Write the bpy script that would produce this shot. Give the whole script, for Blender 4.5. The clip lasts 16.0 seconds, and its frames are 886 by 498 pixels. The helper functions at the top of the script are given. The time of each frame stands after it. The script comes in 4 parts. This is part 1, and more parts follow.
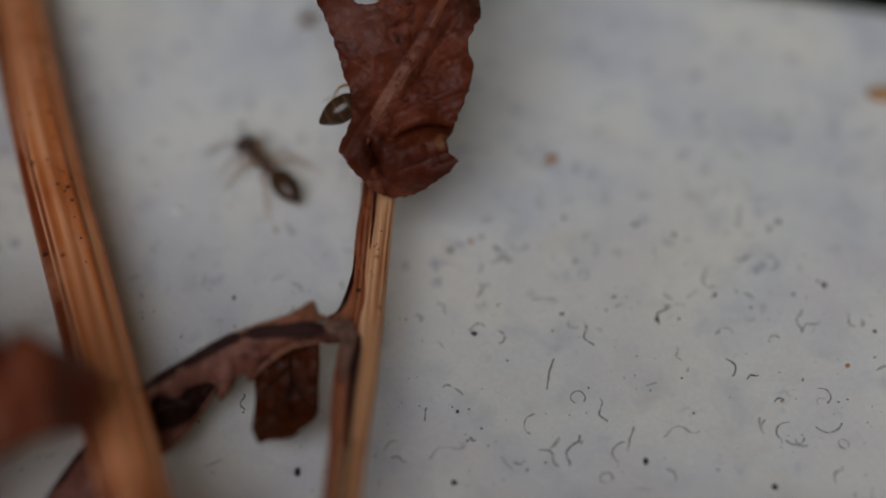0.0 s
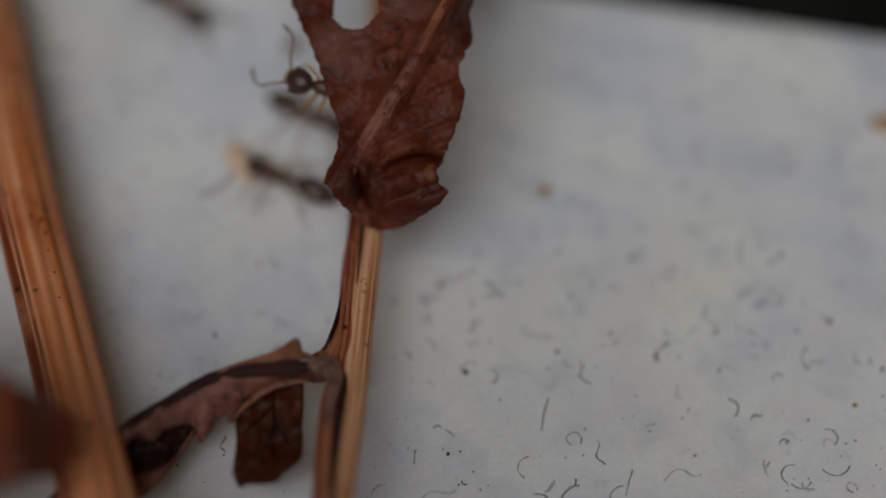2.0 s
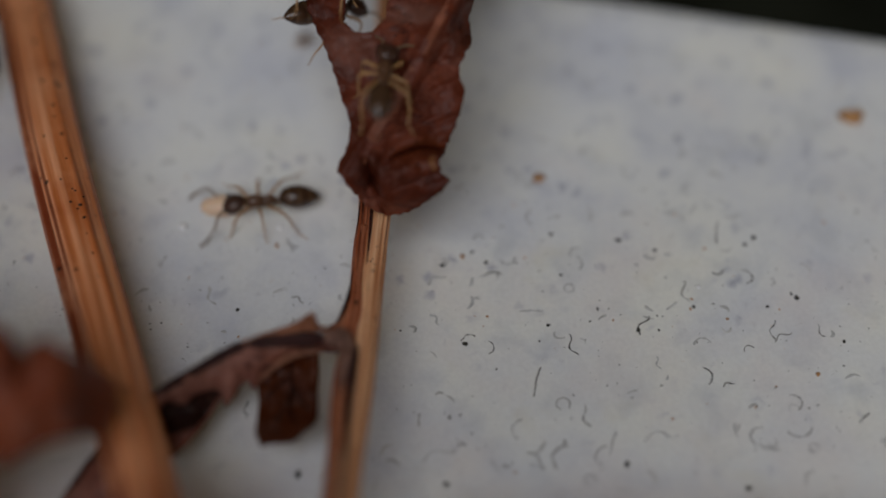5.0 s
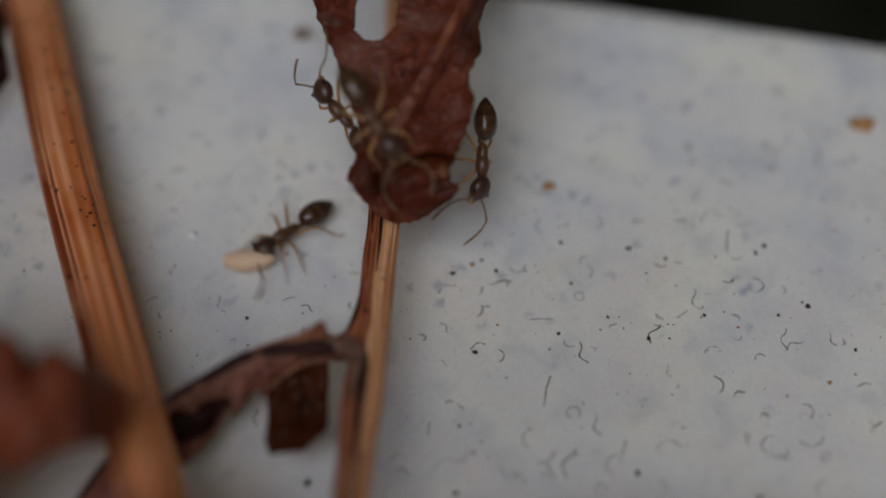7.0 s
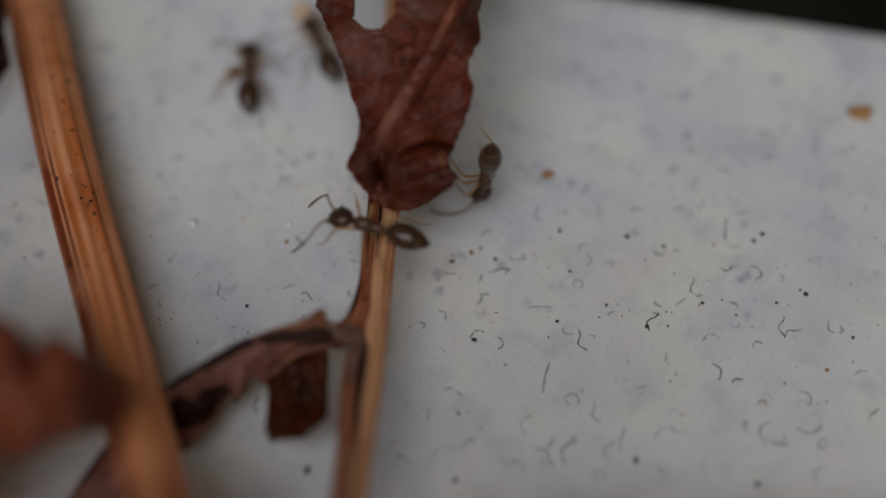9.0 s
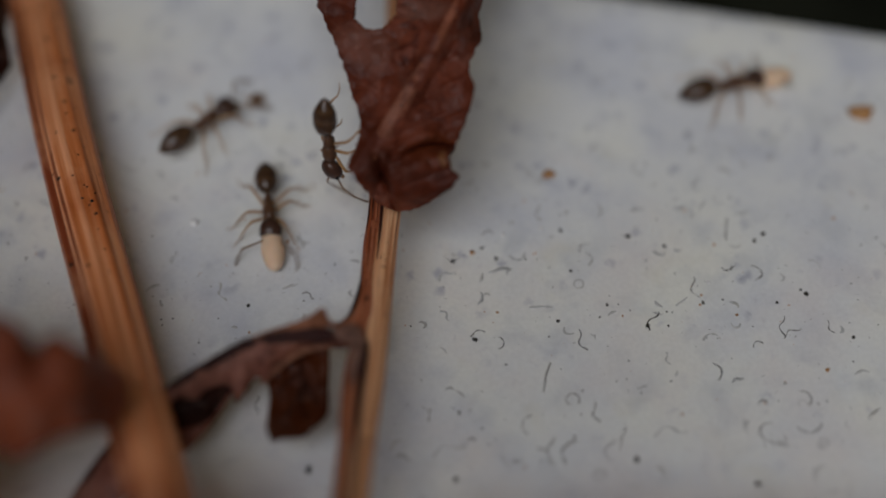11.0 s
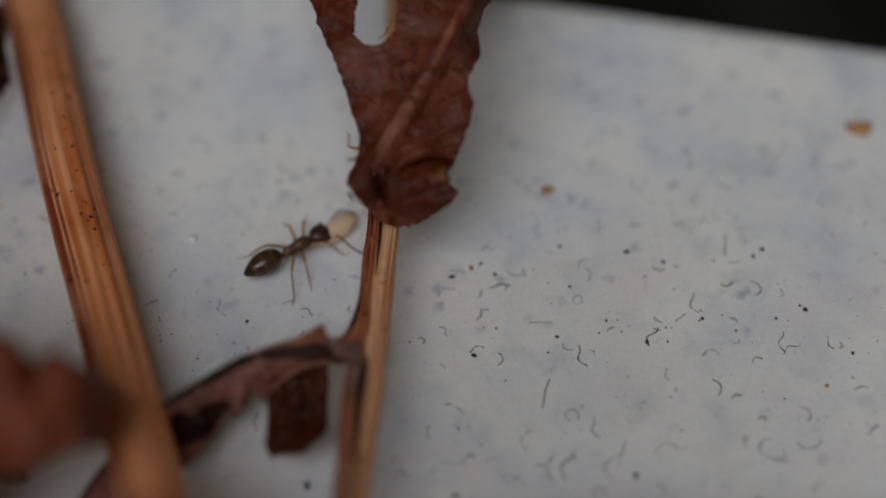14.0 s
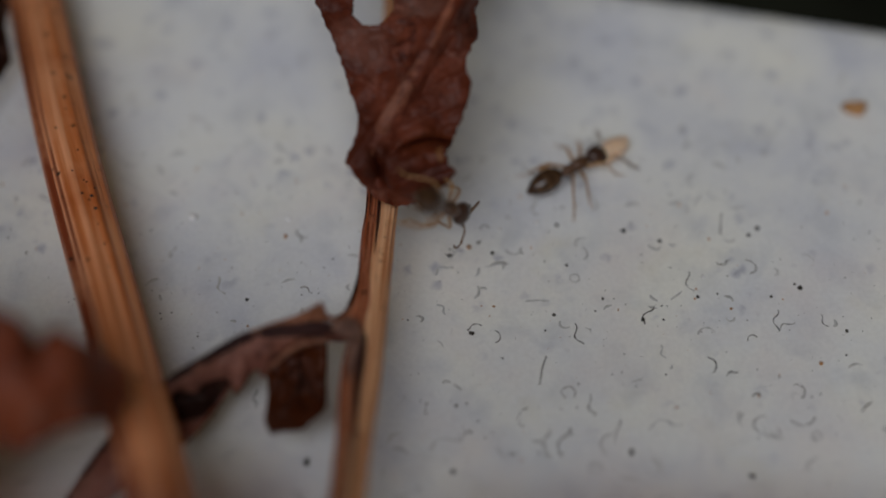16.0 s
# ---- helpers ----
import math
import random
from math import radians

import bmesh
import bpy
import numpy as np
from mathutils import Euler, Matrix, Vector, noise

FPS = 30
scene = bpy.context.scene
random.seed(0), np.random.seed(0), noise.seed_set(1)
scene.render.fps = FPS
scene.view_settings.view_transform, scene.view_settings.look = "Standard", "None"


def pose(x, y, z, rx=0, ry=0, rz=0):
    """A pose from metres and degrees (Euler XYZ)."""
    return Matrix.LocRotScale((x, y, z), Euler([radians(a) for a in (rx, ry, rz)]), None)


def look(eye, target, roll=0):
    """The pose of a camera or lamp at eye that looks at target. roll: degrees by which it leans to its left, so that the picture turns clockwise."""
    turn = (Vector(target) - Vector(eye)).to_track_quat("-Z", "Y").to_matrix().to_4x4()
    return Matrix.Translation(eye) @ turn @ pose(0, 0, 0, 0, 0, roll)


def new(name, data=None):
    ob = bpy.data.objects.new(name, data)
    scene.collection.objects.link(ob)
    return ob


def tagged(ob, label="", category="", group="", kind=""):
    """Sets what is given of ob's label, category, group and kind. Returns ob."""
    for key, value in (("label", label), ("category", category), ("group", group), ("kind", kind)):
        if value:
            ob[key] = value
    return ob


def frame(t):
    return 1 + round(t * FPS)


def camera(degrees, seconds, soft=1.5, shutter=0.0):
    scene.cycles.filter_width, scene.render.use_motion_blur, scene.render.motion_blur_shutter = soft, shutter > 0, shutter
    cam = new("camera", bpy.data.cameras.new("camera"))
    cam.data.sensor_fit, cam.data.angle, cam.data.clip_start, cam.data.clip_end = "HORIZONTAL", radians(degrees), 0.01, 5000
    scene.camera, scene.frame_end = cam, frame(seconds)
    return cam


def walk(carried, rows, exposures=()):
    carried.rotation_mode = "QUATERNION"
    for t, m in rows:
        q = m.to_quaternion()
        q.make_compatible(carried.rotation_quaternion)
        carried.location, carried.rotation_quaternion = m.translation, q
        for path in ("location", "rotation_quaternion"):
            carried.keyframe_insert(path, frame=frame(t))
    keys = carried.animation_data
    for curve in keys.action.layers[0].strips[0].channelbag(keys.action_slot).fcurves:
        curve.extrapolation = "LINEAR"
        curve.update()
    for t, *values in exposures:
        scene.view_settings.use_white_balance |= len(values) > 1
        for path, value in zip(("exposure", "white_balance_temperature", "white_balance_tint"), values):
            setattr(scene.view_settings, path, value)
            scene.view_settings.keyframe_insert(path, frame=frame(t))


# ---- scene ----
MM = 0.001  # all shapes below are written in millimetres

# ---- camera: a close-up lens on a stand, nudged a little and drawn nearer and back by the focusing ----
cam = camera(34, 16.0, soft=1.9, shutter=0.5)
cam.data.dof.use_dof = True
cam.data.dof.aperture_fstop = 22
focus_point = new("focus_point")
focus_point.empty_display_size = MM
cam.data.dof.focus_object = focus_point


def view(distance, tilt, pan):
    m = pose(0, 0, 0, 35) @ pose(0, 0, distance * MM)
    return m @ pose(0, 0, 0, 0, pan, 0) @ pose(0, 0, 0, tilt, 0, 0)


walk(cam, [
    (0.0, view(32.508, -0.949, -0.104)), (0.5, view(33.087, -0.615, -0.345)), (1.0, view(32.977, 0.088, -0.075)),
    (1.5, view(32.022, 0.543, -0.317)), (2.0, view(31.270, 0.385, -0.503)), (2.5, view(31.921, -0.848, -0.329)),
    (3.0, view(33.376, -0.484, -0.230)), (3.5, view(33.722, -0.383, -0.238)), (4.0, view(34.259, -0.268, -0.201)),
    (4.2, view(34.259, -0.369, -0.413)), (6.3, view(34.225, -0.223, 0.022)), (6.5, view(34.245, -0.250, 0.230)),
    (7.0, view(34.190, 0.000, 0.000)), (7.5, view(34.139, -0.431, 0.212)), (8.0, view(34.105, -0.252, 0.027)),
    (8.5, view(33.966, 0.002, -0.244)), (9.0, view(34.307, -0.474, -0.031)), (11.5, view(34.352, -0.483, 0.029)),
    (12.0, view(34.286, -0.688, 0.112)), (12.5, view(34.307, -0.608, 0.270)), (13.0, view(34.383, -0.728, 0.034)),
    (13.5, view(34.376, -0.080, 0.096)), (14.0, view(34.338, 0.143, -0.034)), (14.5, view(34.187, -0.409, 0.163)),
    (15.0, view(34.560, -0.661, -0.411)), (15.5, view(34.602, -0.744, 0.020)), (16.0, view(34.623, -0.693, -0.112))], exposures=[(0, -1.40), (16, -1.40)])

# ---- light: an overcast sky with a broad, weak sun ----
world = bpy.data.worlds.new("overcast_sky")
scene.world = world
world.use_nodes = True
wn = world.node_tree
sky = wn.nodes.new("ShaderNodeTexSky")
sky.sky_type, sky.sun_disc = "NISHITA", False
sky.sun_elevation, sky.sun_rotation = radians(55), radians(-160)
sky.dust_density, sky.air_density = 4.0, 1.0
cloud_grey = wn.nodes.new("ShaderNodeHueSaturation")
cloud_grey.inputs["Saturation"].default_value = 0.3
wn.links.new(sky.outputs[0], cloud_grey.inputs["Color"])
warm_haze = wn.nodes.new("ShaderNodeMixRGB")
warm_haze.blend_type = "MULTIPLY"
warm_haze.inputs[0].default_value, warm_haze.inputs[2].default_value = 1.0, (1.26, 1.0, 0.52, 1)
wn.links.new(cloud_grey.outputs[0], warm_haze.inputs[1])
wn.links.new(warm_haze.outputs[0], wn.nodes["Background"].inputs[0])
wn.nodes["Background"].inputs[1].default_value = 0.045
sun_data = bpy.data.lights.new("sun", "SUN")
sun_data.energy, sun_data.angle, sun_data.color = 3.7, radians(46), (0.905, 0.955, 1.09)
sun = new("sun", sun_data)
sun.matrix_world = look((-0.20, -0.54, 0.82), (0, 0, 0))


# ---- materials ----
class Nodes:
    """A node material built step by step."""

    def __init__(self, name, rough=0.6, spec=0.4):
        self.mat = bpy.data.materials.new(name)
        self.mat.use_nodes = True
        self.tree = self.mat.node_tree
        self.bsdf = self.tree.nodes["Principled BSDF"]
        self.bsdf.inputs["Roughness"].default_value = rough
        self.bsdf.inputs["Specular IOR Level"].default_value = spec
        self.coord = self.tree.nodes.new("ShaderNodeTexCoord")

    def put(self, value, socket):
        if hasattr(value, "is_linked"):
            self.tree.links.new(value, socket)
        else:
            socket.default_value = value

    def mapped(self, space, scale):
        n = self.tree.nodes.new("ShaderNodeMapping")
        self.tree.links.new(self.coord.outputs[space], n.inputs[0])
        n.inputs["Scale"].default_value = scale
        return n.outputs[0]

    def noise(self, where, scale, detail=4.0, rough=0.55, warp=0.0):
        n = self.tree.nodes.new("ShaderNodeTexNoise")
        self.tree.links.new(where, n.inputs["Vector"])
        n.inputs["Scale"].default_value, n.inputs["Detail"].default_value = scale, detail
        n.inputs["Roughness"].default_value, n.inputs["Distortion"].default_value = rough, warp
        return n.outputs[0]

    def cells(self, where, scale, feature="F1", out=0):
        n = self.tree.nodes.new("ShaderNodeTexVoronoi")
        n.feature = feature
        self.tree.links.new(where, n.inputs["Vector"])
        n.inputs["Scale"].default_value = scale
        return n.outputs[out]

    def ramp(self, fac, *stops):
        n = self.tree.nodes.new("ShaderNodeValToRGB")
        self.tree.links.new(fac, n.inputs[0])
        el = n.color_ramp.elements
        while len(el) < len(stops):
            el.new(0.5)
        for e, (p, c) in zip(el, stops):
            e.position, e.color = p, (*c, 1) if len(c) == 3 else c
        return n.outputs[0]

    def mix(self, fac, a, b, how="MIX"):
        n = self.tree.nodes.new("ShaderNodeMixRGB")
        n.blend_type = how
        for v, s in zip((fac, a, b), n.inputs):
            self.put((*v, 1) if isinstance(v, tuple) and len(v) == 3 else v, s)
        return n.outputs[0]

    def math(self, how, a, b=0.0):
        n = self.tree.nodes.new("ShaderNodeMath")
        n.operation = how
        self.put(a, n.inputs[0]), self.put(b, n.inputs[1])
        return n.outputs[0]

    def richer(self, color, saturation, value):
        n = self.tree.nodes.new("ShaderNodeHueSaturation")
        n.inputs["Saturation"].default_value, n.inputs["Value"].default_value = saturation, value
        self.tree.links.new(color, n.inputs["Color"])
        return n.outputs[0]

    def bump(self, height, strength, distance, below=None):
        n = self.tree.nodes.new("ShaderNodeBump")
        self.tree.links.new(height, n.inputs["Height"])
        n.inputs["Strength"].default_value, n.inputs["Distance"].default_value = strength, distance
        if below is not None:
            self.tree.links.new(below, n.inputs["Normal"])
        return n.outputs[0]

    def translucent(self, color, share):
        """Lets a share of the light through, as a thin dry leaf does."""
        glow = self.tree.nodes.new("ShaderNodeBsdfTranslucent")
        both = self.tree.nodes.new("ShaderNodeMixShader")
        both.inputs[0].default_value = share
        self.put(self.mix(1.0, color, (1.0, 0.75, 0.55), "MULTIPLY"), glow.inputs[0])
        self.tree.links.new(self.bsdf.outputs[0], both.inputs[1])
        self.tree.links.new(glow.outputs[0], both.inputs[2])
        self.tree.links.new(both.outputs[0], self.tree.nodes["Material Output"].inputs[0])

    def done(self, color=None, normal=None, rough=None, sub=0.0, radius=0.3):
        if color is not None:
            self.put((*color, 1) if isinstance(color, tuple) else color, self.bsdf.inputs["Base Color"])
        if normal is not None:
            self.tree.links.new(normal, self.bsdf.inputs["Normal"])
        if rough is not None:
            self.tree.links.new(rough, self.bsdf.inputs["Roughness"])
        if sub:
            self.bsdf.inputs["Subsurface Weight"].default_value = sub
            self.bsdf.inputs["Subsurface Radius"].default_value = (1.0, 0.7, 0.45)
            self.bsdf.inputs["Subsurface Scale"].default_value = radius * MM
        return self.mat


def slab_material():
    """Off-white polished stone: pale clouds, soft blue-grey blots and rings, a few ochre stains."""
    n = Nodes("glazed_white_stone", 0.42, 0.5)
    o = n.coord.outputs["Object"]
    bent = n.mix(0.0007, o, n.noise(o, 2600, 3), "ADD")
    c = n.ramp(n.noise(o, 260, 4), (0.34, (0.64, 0.665, 0.72)), (0.5, (0.755, 0.772, 0.772)), (0.68, (0.82, 0.825, 0.77)))
    veil = n.ramp(n.noise(o, 900, 3, 0.5, 0.4), (0.52, (1, 1, 1)), (0.74, (0.76, 0.775, 0.82)))
    c = n.mix(0.7, c, veil, "MULTIPLY")
    # blots about a quarter of a millimetre wide, gathered in loose groups and thinning out towards the near side
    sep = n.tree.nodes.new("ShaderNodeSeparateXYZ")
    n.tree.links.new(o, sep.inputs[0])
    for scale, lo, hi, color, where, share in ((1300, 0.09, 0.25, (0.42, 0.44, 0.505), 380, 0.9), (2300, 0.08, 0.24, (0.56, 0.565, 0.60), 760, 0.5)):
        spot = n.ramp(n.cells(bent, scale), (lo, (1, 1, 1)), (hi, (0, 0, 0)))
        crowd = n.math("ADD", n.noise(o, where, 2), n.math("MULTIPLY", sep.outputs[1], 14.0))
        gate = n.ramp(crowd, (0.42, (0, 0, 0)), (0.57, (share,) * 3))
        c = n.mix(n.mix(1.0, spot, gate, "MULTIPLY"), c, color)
    # mauve painted in towards the near side, for the warmer light there
    warm_light = n.math("SUBTRACT", n.noise(o, 330, 3, 0.6), n.math("MULTIPLY", sep.outputs[1], 14.0))
    c = n.mix(n.ramp(warm_light, (0.50, (0, 0, 0)), (0.75, (0.45, 0.45, 0.45))), c, (0.76, 0.70, 0.68))
    c = n.mix(n.ramp(n.noise(o, 560, 3, 0.6), (0.60, (0, 0, 0)), (0.8, (0.35, 0.35, 0.35))), c, (0.62, 0.59, 0.47))
    fine = n.ramp(n.noise(o, 9000, 3), (0.35, (0.96, 0.96, 0.96)), (0.65, (1.02, 1.02, 1.02)))
    c = n.mix(1.0, c, fine, "MULTIPLY")
    h = n.noise(o, 4200, 5, 0.6)
    return n.done(c, n.bump(h, 0.25, 0.02 * MM), n.ramp(n.noise(o, 1500, 3), (0.3, (0.34,) * 3), (0.7, (0.55,) * 3)))


def stem_material(name, pale, mid, dark, contrast=1.0, grooves=()):
    """Dry plant fibre; u runs round the stem and v along it. grooves: where dark furrows run, as parts of the way round."""
    n = Nodes(name, 0.45, 0.3)
    o = n.coord.outputs["Object"]
    soft = tuple(m * 0.55 + d * 0.45 for m, d in zip(mid, dark))
    strand = n.noise(n.mapped("UV", (14, 0.06, 1)), 1.0, 3, 0.5)
    c = n.ramp(strand, (0.26, soft), (0.42, mid), (0.60, pale), (0.76, mid))
    broad = n.noise(n.mapped("UV", (7, 0.05, 1)), 1.0, 1)
    c = n.mix(n.ramp(broad, (0.42, (0, 0, 0)), (0.62, (0.7 * contrast,) * 3)), c, n.mix(0.5, c, mid, "MULTIPLY"))
    lines = n.ramp(n.noise(n.mapped("UV", (44, 0.05, 1)), 1.0, 1), (0.26, (1, 1, 1)), (0.32, (0, 0, 0)))
    c = n.mix(n.math("MULTIPLY", lines, 0.3 * contrast), c, dark)
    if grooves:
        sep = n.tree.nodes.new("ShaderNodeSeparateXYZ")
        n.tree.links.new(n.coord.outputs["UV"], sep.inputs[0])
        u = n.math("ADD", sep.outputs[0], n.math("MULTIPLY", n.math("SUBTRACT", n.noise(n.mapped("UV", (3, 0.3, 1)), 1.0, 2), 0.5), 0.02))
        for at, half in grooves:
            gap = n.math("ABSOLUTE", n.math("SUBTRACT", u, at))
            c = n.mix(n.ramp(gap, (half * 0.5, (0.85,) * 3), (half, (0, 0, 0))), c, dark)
    blush = n.noise(o, 500, 4, 0.6)
    c = n.mix(n.ramp(blush, (0.5, (0, 0, 0)), (0.72, (0.5, 0.5, 0.5))), c, pale)
    bruise = n.ramp(n.noise(o, 330, 4, 0.6), (0.58, (0, 0, 0)), (0.75, (0.6, 0.6, 0.6)))
    c = n.mix(bruise, c, n.mix(0.7, c, soft, "MULTIPLY"))
    speck = n.ramp(n.cells(o, 2600), (0.10, (1, 1, 1)), (0.20, (0, 0, 0)))
    gate = n.ramp(n.noise(o, 420, 2), (0.46, (0, 0, 0)), (0.53, (0.95, 0.95, 0.95)))
    c = n.mix(n.mix(1.0, speck, gate, "MULTIPLY"), c, (0.03, 0.015, 0.01))
    c = n.richer(c, 1.14, 0.95)
    fine = n.noise(n.mapped("UV", (90, 2, 1)), 1.0, 4)
    return n.done(c, n.bump(fine, 0.5, 0.05 * MM, n.bump(strand, 0.6, 0.1 * MM)), None, 0.12, 0.2)


def leaf_material(name, pale, mid, dark, patches=(), chalky=1.0):
    """Dry leaf tissue. patches: places of another colour (u, v, half-width, half-height, colour, share), u across the
    leaf and v from its foot.
    """
    n = Nodes(name, 0.45, 0.2)
    o = n.coord.outputs["Object"]
    c = n.ramp(n.noise(o, 330, 6, 0.62, 0.5), (0.30, dark), (0.46, mid), (0.70, pale))
    blotch = n.ramp(n.noise(o, 800, 5, 0.65), (0.34, (0.66, 0.60, 0.56)), (0.64, (1.2, 1.18, 1.15)))
    c = n.mix(0.75, c, blotch, "MULTIPLY")
    warm = n.ramp(n.noise(o, 230, 3, 0.5), (0.5, (0, 0, 0)), (0.66, (0.5, 0.5, 0.5)))
    c = n.mix(warm, c, n.mix(1.0, c, (1.3, 1.08, 0.75), "MULTIPLY"))
    cracks = n.ramp(n.noise(o, 560, 4, 0.55, 0.7), (0.484, (0, 0, 0)), (0.5, (0.75, 0.75, 0.75)), (0.516, (0, 0, 0)))
    c = n.mix(n.mix(1.0, cracks, n.ramp(n.noise(o, 420, 2), (0.42, (0, 0, 0)), (0.55, (1, 1, 1))), "MULTIPLY"), c, dark)
    threads = n.ramp(n.noise(o, 430, 3, 0.5, 0.3), (0.43, (0, 0, 0)), (0.445, (0.32, 0.32, 0.32)), (0.46, (0, 0, 0)))
    c = n.mix(n.mix(1.0, threads, n.ramp(n.noise(o, 1500, 3), (0.42, (0, 0, 0)), (0.6, (1, 1, 1))), "MULTIPLY"), c, n.mix(0.5, pale, (0.55, 0.36, 0.30)))
    grain = n.ramp(n.noise(o, 5200, 5, 0.75), (0.32, (0.70, 0.68, 0.68)), (0.70, (1.25, 1.25, 1.25)))
    c = n.mix(0.9, c, grain, "MULTIPLY")
    chalk = n.ramp(n.noise(o, 2200, 6, 0.75), (0.48, (0, 0, 0)), (0.68, (0.38 * chalky,) * 3))
    gate = n.ramp(n.noise(o, 260, 3), (0.48, (0, 0, 0)), (0.6, (1, 1, 1)))
    c = n.mix(n.mix(1.0, chalk, gate, "MULTIPLY"), c, (0.48, 0.30, 0.25))
    pits = n.ramp(n.cells(o, 4200), (0.10, (0.9, 0.9, 0.9)), (0.16, (0, 0, 0)))
    c = n.mix(n.mix(1.0, pits, n.ramp(n.noise(o, 700, 2), (0.48, (0, 0, 0)), (0.56, (1, 1, 1))), "MULTIPLY"), c, (0.03, 0.014, 0.01))
    if patches:
        sep = n.tree.nodes.new("ShaderNodeSeparateXYZ")
        n.tree.links.new(n.coord.outputs["UV"], sep.inputs[0])
        rough_edge = n.math("MULTIPLY", n.math("SUBTRACT", n.noise(o, 900, 5, 0.65), 0.5), 1.5)
        for u, v, du, dv, color, share in patches:
            a = n.math("POWER", n.math("DIVIDE", n.math("SUBTRACT", sep.outputs[0], u), du), 2.0)
            b = n.math("POWER", n.math("DIVIDE", n.math("SUBTRACT", sep.outputs[1], v), dv), 2.0)
            where = n.ramp(n.math("ADD", n.math("ADD", a, b), rough_edge), (0.25, (share,) * 3), (1.0, (0, 0, 0)))
            c = n.mix(where, c, n.mix(0.35, color, c))
    c = n.richer(c, 1.07, 0.77)
    n.translucent(c, 0.4)
    crinkle = n.noise(o, 1700, 5, 0.6, 0.5)
    b = n.bump(n.noise(o, 7000, 4, 0.65), 0.35, 0.03 * MM, n.bump(cracks, -0.35, 0.05 * MM, n.bump(crinkle, 0.6, 0.14 * MM)))
    return n.done(c, b, n.ramp(n.noise(o, 1600, 4), (0.35, (0.32,) * 3), (0.7, (0.6,) * 3)))


def shell_material(name, top, low, rough=0.3):
    n = Nodes(name, rough, 0.35)
    o = n.coord.outputs["Object"]
    c = n.ramp(n.noise(o, 3500, 4), (0.3, low), (0.7, top))
    return n.done(c, n.bump(n.noise(o, 16000, 3), 0.3, 0.01 * MM), None, 0.08, 0.1)


def gaster_material():
    n = Nodes("banded_brown_shell", 0.2, 0.45)
    o = n.coord.outputs["Object"]
    sep = n.tree.nodes.new("ShaderNodeSeparateXYZ")
    n.tree.links.new(o, sep.inputs[0])
    band = n.math("FRACT", n.math("MULTIPLY", sep.outputs[0], 3900.0))
    c = n.ramp(band, (0.0, (0.095, 0.050, 0.024)), (0.2, (0.050, 0.024, 0.012)), (0.8, (0.036, 0.017, 0.009)), (1.0, (0.080, 0.042, 0.020)))
    c = n.mix(n.ramp(n.noise(o, 2200, 3), (0.45, (0, 0, 0)), (0.75, (0.5, 0.5, 0.5))), c, (0.095, 0.052, 0.026))
    return n.done(c, n.bump(n.noise(o, 14000, 3), 0.3, 0.01 * MM), None, 0.1, 0.12)


def plain(name, color, rough=0.6, var=0.25, scale=3000, sub=0.0):
    n = Nodes(name, rough, 0.4)
    o = n.coord.outputs["Object"]
    lo, hi = tuple(v * (1 - var) for v in color), tuple(min(v * (1 + var), 1) for v in color)
    c = n.ramp(n.noise(o, scale, 4), (0.3, lo), (0.7, hi))
    return n.done(c, n.bump(n.noise(o, scale * 3, 4), 0.4, 0.03 * MM), None, sub, 0.25)


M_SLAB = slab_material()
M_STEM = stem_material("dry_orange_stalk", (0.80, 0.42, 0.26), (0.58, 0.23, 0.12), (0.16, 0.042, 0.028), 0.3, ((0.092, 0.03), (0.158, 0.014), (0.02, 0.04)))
M_PALE = stem_material("dry_straw_stalk", (0.84, 0.55, 0.36), (0.57, 0.28, 0.16), (0.16, 0.06, 0.04), 0.45, ((0.40, 0.02),))
# the darkest patches paint in shade: by the rib's upper fold, in the foot's cup
M_LEAF = leaf_material("dry_red_brown_leaf", (0.37, 0.135, 0.095), (0.20, 0.055, 0.033), (0.066, 0.015, 0.010), (
    (0.91, 0.41, 0.09, 0.07, (0.035, 0.014, 0.009), 0.8), (0.20, 0.38, 0.22, 0.08, (0.36, 0.18, 0.14), 0.6), (0.65, 0.46, 0.25, 0.03, (0.40, 0.27, 0.22), 0.35),
    (0.75, 0.14, 0.35, 0.05, (0.22, 0.062, 0.025), 0.5), (0.36, 0.10, 0.50, 0.05, (0.065, 0.017, 0.010), 0.75),
    (0.10, 0.17, 0.12, 0.09, (0.08, 0.02, 0.012), 0.6), (0.93, 0.115, 0.05, 0.02, (0.44, 0.22, 0.10), 0.8)))
M_RIB = leaf_material("leaf_rib", (0.52, 0.25, 0.18), (0.36, 0.14, 0.09), (0.16, 0.05, 0.032), (), 0.5)
M_BLADE = leaf_material("dry_pinkish_leaf_underside", (0.56, 0.29, 0.23), (0.29, 0.12, 0.095), (0.085, 0.03, 0.026))
M_LOBE = leaf_material("dry_dark_leaf_lobe", (0.17, 0.050, 0.020), (0.125, 0.034, 0.014), (0.08, 0.020, 0.009), (), 0.15)
M_HOLLOW = leaf_material("near_black_leaf", (0.07, 0.022, 0.014), (0.035, 0.011, 0.008), (0.015, 0.005, 0.004))
M_DARKRIB = stem_material("dark_purple_rib", (0.065, 0.024, 0.021), (0.028, 0.010, 0.010), (0.012, 0.005, 0.005), 0.8)
M_STRAND = stem_material("red_brown_strand", (0.58, 0.28, 0.18), (0.33, 0.11, 0.065), (0.05, 0.017, 0.014), 1.0, ((0.20, 0.018), (0.30, 0.014), (0.12, 0.02)))
M_NODE = leaf_material("fuzzy_pinkish_node", (0.62, 0.42, 0.34), (0.42, 0.25, 0.20), (0.16, 0.085, 0.07))
